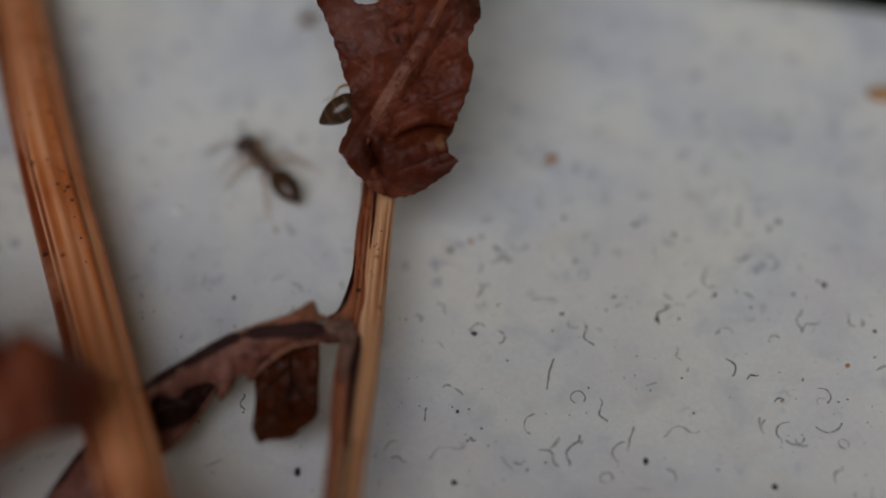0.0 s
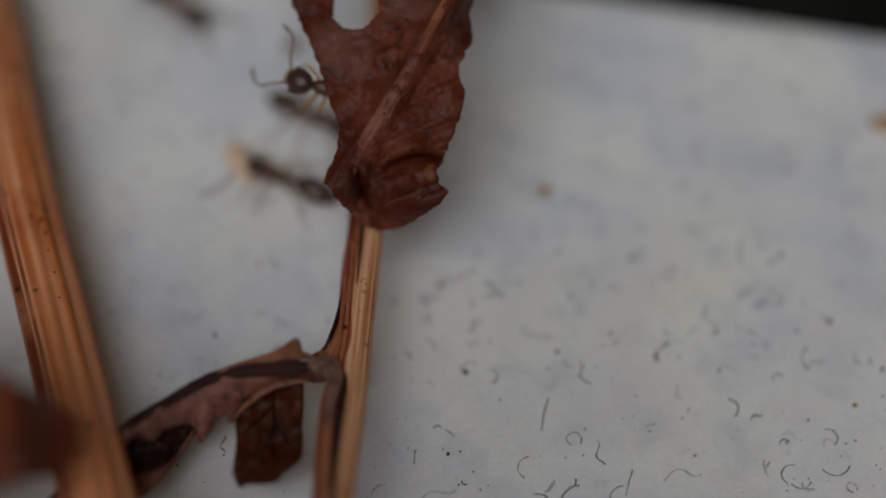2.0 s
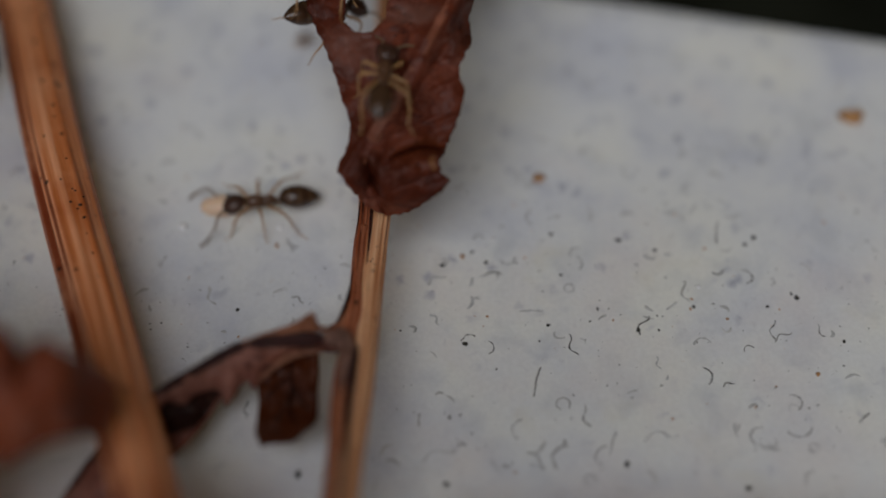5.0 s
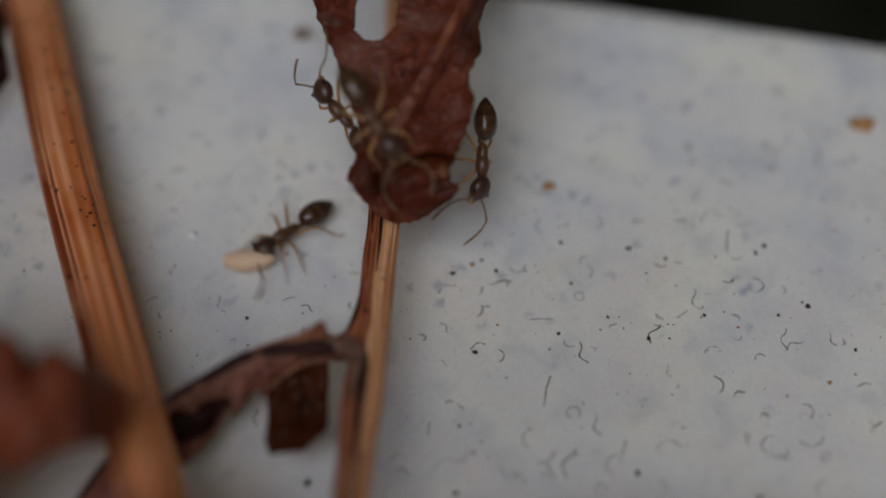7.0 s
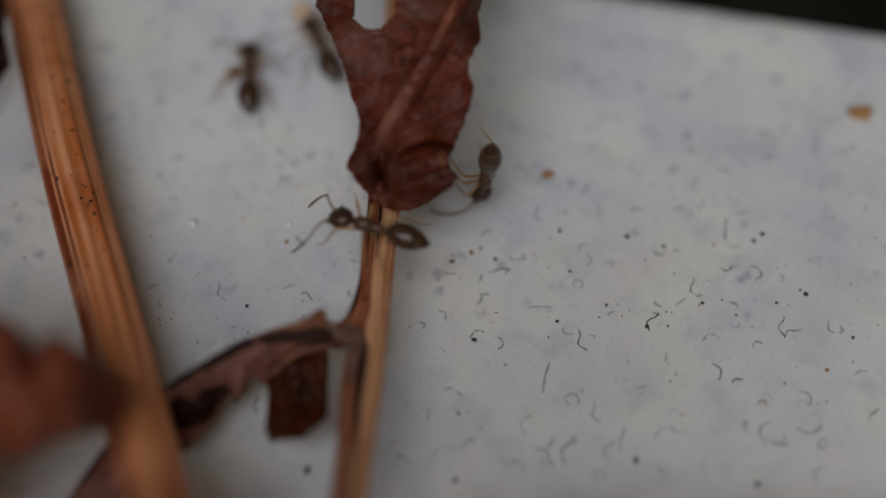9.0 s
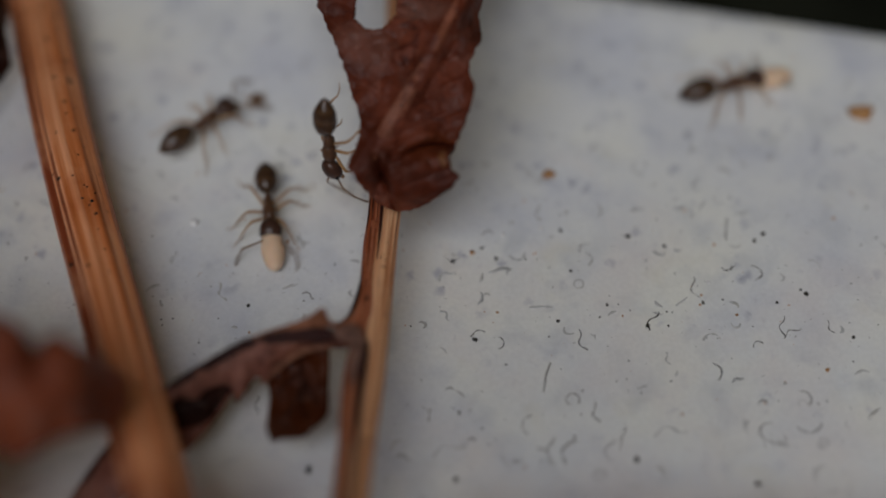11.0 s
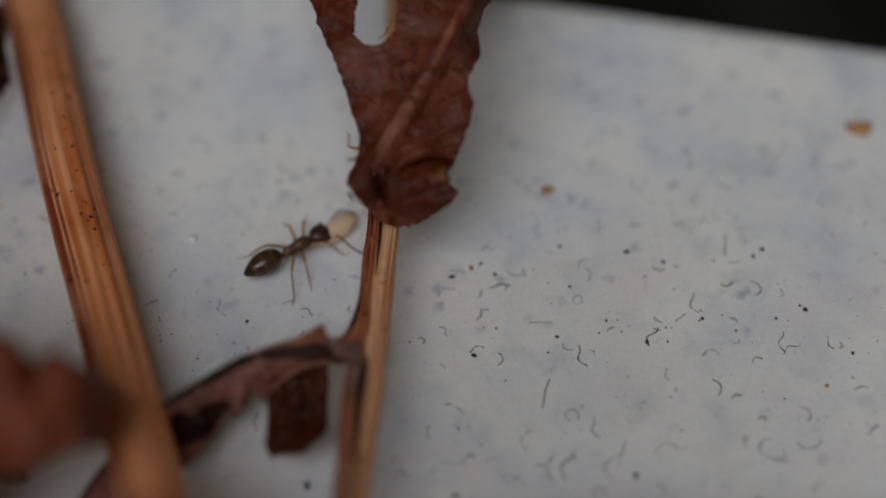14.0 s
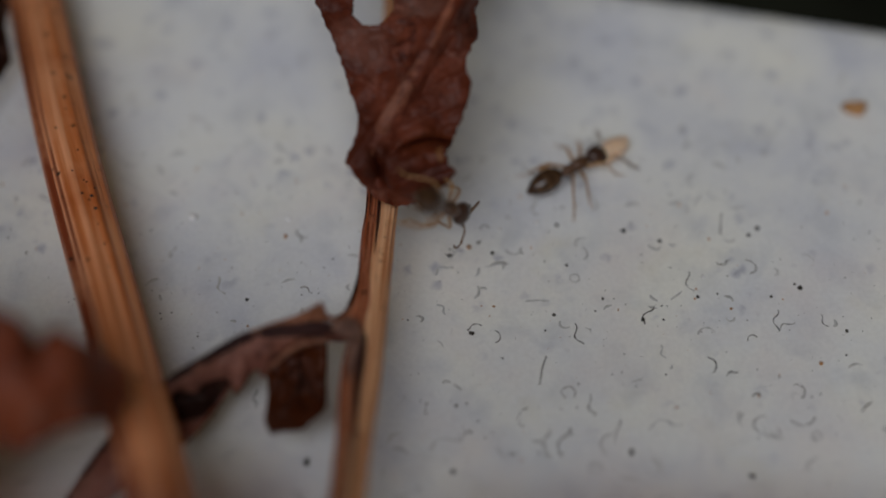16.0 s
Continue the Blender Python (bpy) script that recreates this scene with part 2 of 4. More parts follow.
M_RIM = leaf_material("tan_leaf_edge", (0.60, 0.34, 0.25), (0.40, 0.19, 0.13), (0.17, 0.066, 0.046))
M_NEAR = leaf_material("dry_orange_red_leaf", (0.48, 0.165, 0.10), (0.28, 0.078, 0.043), (0.11, 0.029, 0.017))
M_HEAD = shell_material("dark_ant_head_shell", (0.075, 0.034, 0.021), (0.035, 0.017, 0.012))
M_BODY = shell_material("brown_ant_shell", (0.115, 0.055, 0.028), (0.058, 0.027, 0.014))
M_GASTER = gaster_material()
M_LEG = shell_material("honey_ant_leg", (0.40, 0.225, 0.09), (0.26, 0.14, 0.056), 0.45)
M_FEELER = shell_material("brown_feeler", (0.22, 0.14, 0.08), (0.12, 0.075, 0.045), 0.4)
M_EYE = plain("black_eye", (0.012, 0.01, 0.01), 0.2)
M_BROOD = plain("cream_pupa", (0.74, 0.54, 0.38), 0.5, 0.08, 1500, 0.6)
M_DARK = plain("black_fibre", (0.035, 0.034, 0.032), 0.7)
M_GREY = plain("grey_fibre", (0.20, 0.195, 0.185), 0.7)
M_FAINT = plain("pale_grey_fibre", (0.48, 0.485, 0.48), 0.7)
M_GRAIN = plain("dark_soil_grain", (0.03, 0.028, 0.022), 0.8)
M_RUST = plain("orange_crumb", (0.42, 0.22, 0.09), 0.8, 0.4, 2500)
M_QUARTZ = plain("white_crumb", (0.85, 0.85, 0.85), 0.2)
M_SOIL = plain("dark_soil", (0.011, 0.012, 0.008), 1.0, 0.6, 160)
M_SOIL.node_tree.nodes["Principled BSDF"].inputs["Specular IOR Level"].default_value = 0.05
M_MITE = plain("brown_mite", (0.13, 0.07, 0.035), 0.5)


# ---- mesh helpers ----
def mesh_object(name, bm, material, parent=None, label="", smooth=True):
    me = bpy.data.meshes.new(name)
    bmesh.ops.scale(bm, vec=(MM, MM, MM), verts=bm.verts)
    for f in bm.faces:
        f.smooth = smooth
    bm.to_mesh(me)
    bm.free()
    me.materials.append(material)
    ob = new(name, me)
    if parent:
        ob.parent = parent
    if label:
        tagged(ob, label)
    return ob


def part(name, bm, material, parent, label=""):
    return mesh_object(name, bm, material, parent, label)


def thing(name, label, category, m=None, group=""):
    ob = new(name)
    ob.empty_display_size = MM
    ob.matrix_basis = m or Matrix()
    return tagged(ob, label, category, group)


def curve(points, n):
    """n + 1 points of a smooth line through the given ones."""
    p = [Vector(v) for v in points]
    p = [2 * p[0] - p[1], *p, 2 * p[-1] - p[-2]]
    out = []
    for k in range(n + 1):
        s = k / n * (len(p) - 3)
        i = min(int(s), len(p) - 4)
        f = s - i
        a, b, c, d = p[i:i + 4]
        out.append(0.5 * (2 * b + (c - a) * f + (2 * a - 5 * b + 4 * c - d) * f * f + (3 * b - a - 3 * c + d) * f ** 3))
    return out


def lerp_list(values, s):
    s = max(0.0, min(1.0, s)) * (len(values) - 1)
    i = min(int(s), len(values) - 2)
    return values[i] + (values[i + 1] - values[i]) * (s - i)


def tube(bm, line, radii, sides=10, wobble=None, flat=1.0, up=Vector((0, 0, 1))):
    """A tapered tube along a line; wobble(angle, s) scales its radius; flat squeezes it along up."""
    rings = []
    uv = bm.loops.layers.uv.verify()
    n = len(line) - 1
    for k, c in enumerate(line):
        d = (line[min(k + 1, n)] - line[max(k - 1, 0)]).normalized()
        side = d.cross(up)
        side = side.normalized() if side.length > 1e-4 else Vector((1, 0, 0))
        lift = side.cross(d)
        ring = []
        for j in range(sides):
            a = 2 * math.pi * j / sides
            r = lerp_list(radii, k / n) * (wobble(a, k / n) if wobble else 1)
            ring.append(bm.verts.new(c + side * (r * math.cos(a)) + lift * (r * flat * math.sin(a))))
        rings.append(ring)
    length = sum((b - a).length for a, b in zip(line, line[1:]))
    for k in range(n):
        for j in range(sides):
            i = (j + 1) % sides
            f = bm.faces.new((rings[k][j], rings[k][i], rings[k + 1][i], rings[k + 1][j]))
            for lp, (u, v) in zip(f.loops, ((j, k), (j + 1, k), (j + 1, k + 1), (j, k + 1))):
                lp[uv].uv = (u / sides, v / n * length)
    bm.faces.new(rings[0][::-1]), bm.faces.new(rings[-1])
    return bm


def blob(bm, centre, size, m=None, u=14, v=10, shape=None):
    """A rounded body; shape(x) scales its girth along x from -1 to 1."""
    made = bmesh.ops.create_uvsphere(bm, u_segments=u, v_segments=v, radius=1)["verts"]
    for w in made:
        x, y, z = w.co.z, w.co.x, w.co.y
        g = shape(x) if shape else 1
        w.co = Vector((x * size[0], y * size[1] * g, z * size[2] * g))
        if m:
            w.co = m @ w.co
        w.co += Vector(centre)
    return bm


def patch(a, b, n, k, bulge, jag, seed, normal):
    """A leaf surface between the lines a and b, bulging along normal, with an uneven edge at b."""
    bm = bmesh.new()
    la, lb = curve(a, n), curve(b, n)
    uv = bm.loops.layers.uv.verify()
    rng = random.Random(seed)
    rows = []
    tooth = 0.0
    for i, (p, q) in enumerate(zip(la, lb)):
        tooth = 0.6 * tooth + rng.uniform(-jag, jag)
        row = []
        for j in range(k + 1):
            w = j / k
            c = p.lerp(q, w * (1 + tooth))
            c += normal * (bulge * math.sin(math.pi * w) + 0.12 * noise.noise(c * 1.7) + 0.04 * noise.noise(c * 6))
            row.append(bm.verts.new(c))
        rows.append(row)
    for i in range(n):
        for j in range(k):
            f = bm.faces.new((rows[i][j], rows[i + 1][j], rows[i + 1][j + 1], rows[i][j + 1]))
            for lp, (s, t) in zip(f.loops, ((i, j), (i + 1, j), (i + 1, j + 1), (i, j + 1))):
                lp[uv].uv = (t / k, s / n * 4)
    return bm


def thicken(ob, amount):
    mod = ob.modifiers.new("thickness", "SOLIDIFY")
    mod.thickness, mod.offset = amount * MM, 0
    return ob


FACING = Vector((0, -math.sin(radians(35)), math.cos(radians(35))))

# ---- the white slab and the dark soil beyond its edge ----
EDGE, EDGE_END = (3.32, 9.01, 0.00), (11.75, 7.30, 0.00)
EDGE_SLOPE = (EDGE_END[1] - EDGE[1]) / (EDGE_END[0] - EDGE[0])


def slab():
    bm = bmesh.new()
    e0, e1 = Vector(EDGE), Vector(EDGE_END)
    d = (e1 - e0).normalized()
    far_r, far_l = e0 + d * 70, e0 - d * 75
    back = Vector((d.y, -d.x, 0)) * 120
    ring = [far_l, far_r, far_r + back, far_l + back]
    top = [bm.verts.new((v.x, v.y, 0)) for v in ring]
    face = bm.faces.new(top[::-1])
    low = bmesh.ops.extrude_face_region(bm, geom=[face])["geom"]
    for v in low:
        if isinstance(v, bmesh.types.BMVert):
            v.co.z = -14
    bmesh.ops.recalc_face_normals(bm, faces=bm.faces)
    rim = [e for e in bm.edges if all(abs(v.co.z) < 1e-6 for v in e.verts)]
    bmesh.ops.bevel(bm, geom=rim, offset=1.6, segments=8, profile=0.5, affect="EDGES")
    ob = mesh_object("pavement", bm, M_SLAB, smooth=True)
    return tagged(ob, "smooth off-white stone slab, speckled grey, with rounded edge", "slab", kind="structure")


slab()
bm = bmesh.new()
bmesh.ops.create_grid(bm, x_segments=24, y_segments=24, size=40000)
for v in bm.verts:
    v.co.z = -14
tagged(mesh_object("ground", bm, M_SOIL), "dark damp soil round the slab", "ground", kind="structure")


# ---- the dried plants ----
def ribbed(ribs, seed, depth=0.09):
    ph = [random.Random(seed + i).uniform(0, 6.28) for i in range(4)]

    def shape(a, s):
        return (1 + depth * math.cos(ribs * a + ph[0]) + 0.5 * depth * math.cos((ribs * 2 + 3) * a + ph[1])
                + 0.03 * math.sin(9 * s + ph[2] + 2 * a) + 0.02 * math.sin(31 * s + ph[3]))
    return shape


def grooved(a, s):
    """A stalk's girth: two deep grooves on one flank, fine ribs all round."""
    w = 1 + 0.025 * math.cos(11 * a + 1) + 0.015 * math.cos(23 * a + 2) + 0.02 * math.sin(13 * s + a)
    for c, d, h in ((0.62, 0.13, 0.16), (1.02, 0.09, 0.08), (1.75, 0.12, 0.05), (2.3, 0.10, 0.06), (4.0, 0.2, 0.1)):
        w -= h * math.exp(-((a - c + 0.05 * math.sin(7 * s)) / d) ** 2)
    return w


def stalk_plant():
    t = thing("dried_stalk", "thick dried orange-brown ribbed stalk with one curled leaf", "dried plant")
    line = curve([(-17.97, 29.30, 0.70), (-13.33, 14.88, 0.80), (-10.65, 7.07, 1.10), (-8.78, 1.33, 1.35), (-7.07, -3.37, 1.45), (-5.69, -7.28, 1.85), (-4.18, -11.86, 1.80), (-3.04, -15.36, 0.70)], 150)
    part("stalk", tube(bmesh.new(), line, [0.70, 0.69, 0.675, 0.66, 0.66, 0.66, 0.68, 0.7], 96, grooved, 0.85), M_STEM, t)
    bm = bmesh.new()
    for x, y, z, r in ((-8.12, -0.29, 1.93, 0.04), (-8.07, 0.06, 1.89, 0.03), (-7.90, -0.34, 1.89, 0.05), (-7.87, -0.10, 1.87, 0.03), (-7.76, -0.69, 1.90, 0.045),
                       (-8.14, 0.10, 1.91, 0.025), (-9.01, 1.65, 1.88, 0.03), (-8.41, 1.00, 1.87, 0.03), (-7.94, -0.46, 1.91, 0.03), (-8.88, 2.26, 1.85, 0.025),
                       (-7.44, -1.66, 1.90, 0.03), (-7.25, -2.27, 1.92, 0.025), (-7.65, -1.13, 1.90, 0.025), (-8.42, 0.33, 1.96, 0.025)):
        blob(bm, (x, y, z), (r, r * 0.8, r * 0.7), None, 8, 6)
    part("pit", bm, M_EYE, t, "tiny black pits in the stalk's bark")
    bm = patch([(-15.05, -4.89, 4.76), (-10.87, -4.80, 5.79), (-8.35, -5.66, 5.68), (-7.75, -5.92, 5.62), (-7.46, -6.17, 5.08), (-7.14, -6.06, 5.52), (-6.63, -6.15, 5.21), (-6.44, -5.61, 3.52), (-6.20, -5.65, 3.00)],
               [(-15.05, -10.95, 0.51), (-9.90, -9.68, 2.14), (-8.41, -7.80, 3.95), (-7.80, -7.87, 4.05), (-7.46, -7.76, 4.30), (-7.09, -7.54, 4.30), (-6.61, -7.30, 4.20), (-6.36, -6.68, 3.20), (-6.18, -5.95, 2.95)], 70, 24, 0.4, 0.012, 5, FACING)
    thicken(part("leaf", bm, M_NEAR, t, "curled dry red-brown leaf"), 0.09)
    # only the tip shows; the upcurled rest is added to shade the left strip
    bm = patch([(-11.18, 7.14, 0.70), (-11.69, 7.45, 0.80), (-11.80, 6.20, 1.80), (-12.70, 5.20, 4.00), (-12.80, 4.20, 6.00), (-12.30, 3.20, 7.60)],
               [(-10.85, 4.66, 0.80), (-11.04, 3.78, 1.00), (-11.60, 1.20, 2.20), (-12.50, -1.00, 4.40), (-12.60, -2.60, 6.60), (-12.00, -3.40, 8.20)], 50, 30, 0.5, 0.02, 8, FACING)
    thicken(part("leaf", bm, M_HOLLOW, t, "blackish dry leaf tip behind the stalk, with an added unseen part that shades the slab"), 0.09)
    return t


def big_leaf(t):
    """The large torn leaf: half-widths from row to row, a rounded notch, a crumpled cup at its foot."""
    k = 0.01231
    # last four rows: the unseen top, widened rightwards to shade the slab
    rows = [393, 385, 374, 362, 350, 334, 318, 300, 284, 258, 232, 210, 190, 172, 152, 130, 109, 86, 60, 40, 20, -60, -160, -280, -380]
    left = [697, 680, 664, 652, 640, 628, 617, 621, 631, 637, 637, 631, 622, 617, 612, 605, 596, 587, 574, 566, 556, 532, 522, 560, 640]
    right = [722, 742, 763, 782, 801, 813, 797, 794, 803, 813, 824, 832, 837, 838, 830, 831, 839, 850, 848, 845, 851, 884, 960, 990, 880]
    bm = bmesh.new()
    uv = bm.loops.layers.uv.verify()
    ny, nx = 240, 96
    grid = []
    for i in range(ny + 1):
        y = 393 - 772 * i / ny
        j = next(q for q in range(len(rows) - 1) if rows[q + 1] <= y + 1e-6)
        f = (rows[j] - y) / (rows[j] - rows[j + 1])
        f = f * f * (3 - 2 * f)
        l, r = left[j] + (left[j + 1] - left[j]) * f, right[j] + (right[j + 1] - right[j]) * f
        l += 1.2 * noise.noise((y * 0.07, 1, 0)) + 1.4 * noise.noise((y * 0.3, 2, 0))
        r += 1.6 * noise.noise((y * 0.06, 5, 0)) + 2.2 * noise.noise((y * 0.27, 7, 0))
        grid.append([(l + (r - l) * q / nx, y) for q in range(nx + 1)])

    def rib_at(y):
        s = max(0.0, min(1.0, (302 - y) / 320))
        return 655 + (302 - y) * 0.46 + 26 * min(1.6, max(0, (302 - y) / 275)) ** 2 + 11 * math.sin(math.pi * s)

    def relief(x, y):
        rib = rib_at(y)
        side = (x - rib) * k
        w = 0.16 * math.exp(-((x - rib) / 22) ** 2) - 0.10 * math.exp(-((x - rib - 30) / 14) ** 2) + 0.10 * side - 0.16 * abs(side) ** 1.3 * 0.6
        cup = max(0.0, min(1.0, (y - 280) / 105))
        over = max(0.0, min(1.0, (x - 660) / 90))
        w += 0.55 * math.sin(cup * math.pi * 0.85) * (0.3 + 0.7 * over) - 0.8 * cup * cup
        # the fold that laps over the cup, and the wrinkles of the cup
        line = 292 - 22 * math.sin(max(0.0, min(1.0, (x - 700) / 105)) * 2.2) + 4 * noise.noise((x * 0.05, 3, 1))
        lap = max(0.0, min(1.0, (x - 690) / 40))
        w += 0.16 * lap * math.exp(-max(0.0, line - y) / 30) * max(0.0, min(1.0, (line + 2 - y) / 4)) - 0.16 * lap * math.exp(-((y - line - 5) / 8) ** 2)
        w -= 0.08 * math.exp(-((y - 336 + (x - 740) * 0.34 + 5 * noise.noise((x * 0.03, 8, 1))) / 7) ** 2) * max(0, min(1, (x - 690) / 40))
        w -= 0.05 * math.exp(-((y - 366 + (x - 720) * 0.5) / 8) ** 2) * max(0, min(1, (x - 680) / 30))
        w -= 0.25 * math.exp(-((x - 665 - (y - 300) * 0.35) / 9) ** 2) * max(0, min(1, (y - 285) / 20))
        foot = max(0.0, min(1.0, (y - 190) / 110))
        for away, high, wide in ((-20, 0.09, 7), (24, 0.08, 8), (44, 0.05, 7)):
            w += high * foot * math.exp(-((x - rib - away * (0.5 + 0.5 * foot)) / wide) ** 2)
        # the side bends away near the top
        w -= 0.5 * max(0.0, (x - 805) / 40) ** 2 * max(0, min(1, (130 - y) / 60))
        p = Vector((x * k, y * k, 0))
        w += 0.20 * noise.noise(p * 1.1) + 0.08 * noise.noise(p * 2.6 + Vector((3, 0, 0))) + 0.022 * noise.noise(p * 7) + 0.008 * noise.noise(p * 16)
        w += 0.03 * math.sin((y + 0.45 * abs(x - rib)) * 0.11 + 6 * noise.noise(p * 0.7)) * min(1, abs(x - rib) / 60)
        vein = ((y + 0.62 * abs(x - rib)) / 62 + 0.35 * noise.noise(p * 0.8)) % 1 - 0.5
        w += 0.04 * math.exp(-(vein / 0.09) ** 2) * min(1, abs(x - rib) / 40)
        return w

    verts = [[bm.verts.new(((x - 690) * k, (375 - y) * k, relief(x, y))) for x, y in row] for row in grid]

    def torn(x, y):
        half = 38 + 3 * noise.noise((y * 0.08, 0, 3))
        return -130 < y < 70 + 2 * noise.noise((x * 0.1, 0, 0)) and abs(x - 658 - 0.1 * (70 - y)) < half * min(1, max(0, (72 - y) / 26)) ** 0.5
    for i in range(ny):
        for q in range(nx):
            x, y = grid[i][q]
            if torn(x, y):
                continue
            f = bm.faces.new((verts[i][q], verts[i][q + 1], verts[i + 1][q + 1], verts[i + 1][q]))
            for lp, (s, v) in zip(f.loops, ((q, i), (q + 1, i), (q + 1, i + 1), (q, i + 1))):
                lp[uv].uv = (s / nx, v / ny)
    bmesh.ops.delete(bm, geom=[v for v in bm.verts if not v.link_faces], context="VERTS")
    leaf = part("leaf", bm, M_LEAF, t, "large torn dry red-brown leaf")
    o = Vector((-1.16, -0.83, 2.60)) * MM
    leaf.matrix_basis = Matrix.Translation(o) @ pose(0, 0, 0, 35)
    thicken(leaf, 0.10)
    rib = [((x - 690) * k, (375 - y) * k, relief(x, y) - 0.07) for x, y in ((666, 356), (653, 322))]
    rib += [((rib_at(y) - 690) * k, (375 - y) * k, relief(rib_at(y), y) + (-0.03 if y > 260 else 0.025)) for y in (278, 235, 160, 100, 30, -60, -200)]
    part("midrib", tube(bmesh.new(), curve(rib, 90), [0.01, 0.05, 0.10, 0.145, 0.115, 0.085, 0.075, 0.06, 0.05], 40, ribbed(4, 21, 0.16), 0.30, Vector((0, 0, 1))), M_RIB, leaf, "ridged paler leaf midrib")


def leafy_plant():
    t = thing("dried_plant_stem", "dried straw-coloured stem with torn red-brown leaves", "dried plant")
    line = curve([(-1.66, 29.48, 0.60), (-1.17, 14.63, 1.00), (-1.16, 6.87, 1.30), (-1.19, 2.14, 1.40), (-1.19, -0.07, 1.45), (-1.26, -1.16, 1.50), (-1.33, -2.27, 1.55), (-1.38, -3.18, 1.60), (-1.43, -4.10, 1.65), (-1.49, -5.08, 1.70), (-1.60, -6.28, 1.80), (-1.67, -7.05, 1.85), (-1.99, -11.32, 1.70), (-2.13, -14.42, 0.50)], 180)
    part("stem", tube(bmesh.new(), line, [0.3, 0.31, 0.27, 0.24, 0.235, 0.235, 0.235, 0.235, 0.23, 0.23, 0.23, 0.23, 0.26, 0.28], 64, ribbed(6, 11, 0.10), 0.85), M_PALE, t, "smooth straw-coloured main stalk")
    line = curve([(-1.55, 2.14, 1.40), (-1.53, -0.10, 1.42), (-1.59, -1.14, 1.46), (-1.62, -2.09, 1.52), (-1.66, -3.06, 1.58), (-1.73, -3.68, 1.60), (-1.87, -4.22, 1.60), (-1.93, -4.82, 1.65), (-1.95, -5.79, 1.72), (-1.94, -6.94, 1.80), (-2.31, -11.29, 1.60), (-2.39, -14.41, 0.40)], 150)
    part("strand", tube(bmesh.new(), line, [0.15, 0.16, 0.17, 0.18, 0.19, 0.17, 0.15, 0.16, 0.17, 0.19, 0.2, 0.2], 40, ribbed(5, 13, 0.17), 0.9), M_STRAND, t, "red-brown fibrous strand beside the main stalk")
    line = curve([(-1.59, -3.80, 1.72), (-1.64, -4.30, 1.86), (-1.68, -4.74, 1.92), (-1.72, -5.35, 1.94), (-1.75, -6.24, 1.98), (-1.76, -7.04, 2.02), (-2.14, -11.35, 1.80)], 70)
    part("furrow", tube(bmesh.new(), line, [0.02, 0.075, 0.08, 0.06, 0.05, 0.06, 0.05], 20, ribbed(4, 31, 0.15)), M_DARKRIB, t, "blackish furrow down the lower stem")
    line = curve([(-1.39, -0.19, 1.62), (-1.41, -0.89, 1.66), (-1.45, -1.55, 1.66), (-1.49, -2.44, 1.66)], 40)
    part("furrow", tube(bmesh.new(), line, [0.04, 0.035, 0.02, 0.01], 14, ribbed(4, 33, 0.1)), M_DARKRIB, t, "dark furrow in the upper stem")
    wing = curve([(-1.62, 0.01, 1.50), (-1.67, -0.90, 1.52), (-1.72, -1.79, 1.55), (-1.80, -2.44, 1.58), (-1.91, -2.93, 1.62), (-2.05, -3.31, 1.66), (-2.29, -3.47, 1.68)], 60)
    part("ridge", tube(bmesh.new(), wing, [0.06, 0.055, 0.045, 0.05, 0.055, 0.045, 0.02], 18, ribbed(4, 35, 0.15)), M_HOLLOW, t, "black edge along the stem")
    bm = patch([(-1.61, -0.61, 1.50), (-1.68, -1.62, 1.54), (-1.75, -2.39, 1.57), (-1.93, -2.99, 1.62), (-2.18, -3.50, 1.70)],
               [(-1.51, -0.65, 1.55), (-1.56, -1.65, 1.58), (-1.58, -2.41, 1.60), (-1.60, -3.02, 1.60), (-1.72, -3.79, 1.66)], 40, 10, 0.05, 0.02, 61, FACING)
    thicken(part("sheath", bm, M_STRAND, t, "thin red-brown sheath widening into a leaf stalk"), 0.08)
    bm = bmesh.new()
    for x, y, z, r in ((-1.36, -1.74, 1.71, 0.028), (-1.29, -1.84, 1.75, 0.024), (-1.32, -1.71, 1.75, 0.02), (-1.42, -2.39, 1.73, 0.016), (-1.12, -2.62, 1.66, 0.016), (-1.24, -1.36, 1.72, 0.02)):
        blob(bm, (x, y, z), (r, r * 0.8, r * 0.6), None, 8, 6)
    part("pit", bm, M_EYE, t, "tiny black pits in the straw-coloured bark")
    big_leaf(t)
    node = curve([(-2.34, -3.85, 1.95), (-2.13, -3.83, 1.92), (-1.95, -3.79, 1.86), (-1.80, -4.00, 1.82), (-1.83, -4.37, 1.78), (-1.91, -4.78, 1.74), (-1.94, -5.36, 1.70)], 50)
    part("node", tube(bmesh.new(), node, [0.05, 0.15, 0.20, 0.18, 0.14, 0.10, 0.05], 30, ribbed(6, 37, 0.12)), M_NODE, t, "pale fuzzy leaf node")
    spine = [(-1.84, -3.80, 1.92), (-2.36, -3.85, 1.94), (-2.57, -3.87, 1.93), (-2.83, -3.87, 1.93), (-3.09, -3.89, 1.92), (-3.34, -3.90, 1.91), (-3.60, -3.93, 1.89), (-3.86, -3.97, 1.86), (-4.07, -4.01, 1.83), (-4.28, -4.08, 1.78), (-4.53, -4.21, 1.75), (-4.83, -4.38, 1.69), (-5.13, -4.58, 1.67), (-5.42, -4.78, 1.66), (-5.71, -5.01, 1.62), (-6.70, -5.64, 0.90), (-7.28, -6.38, 0.70), (-7.99, -7.59, 0.40)]
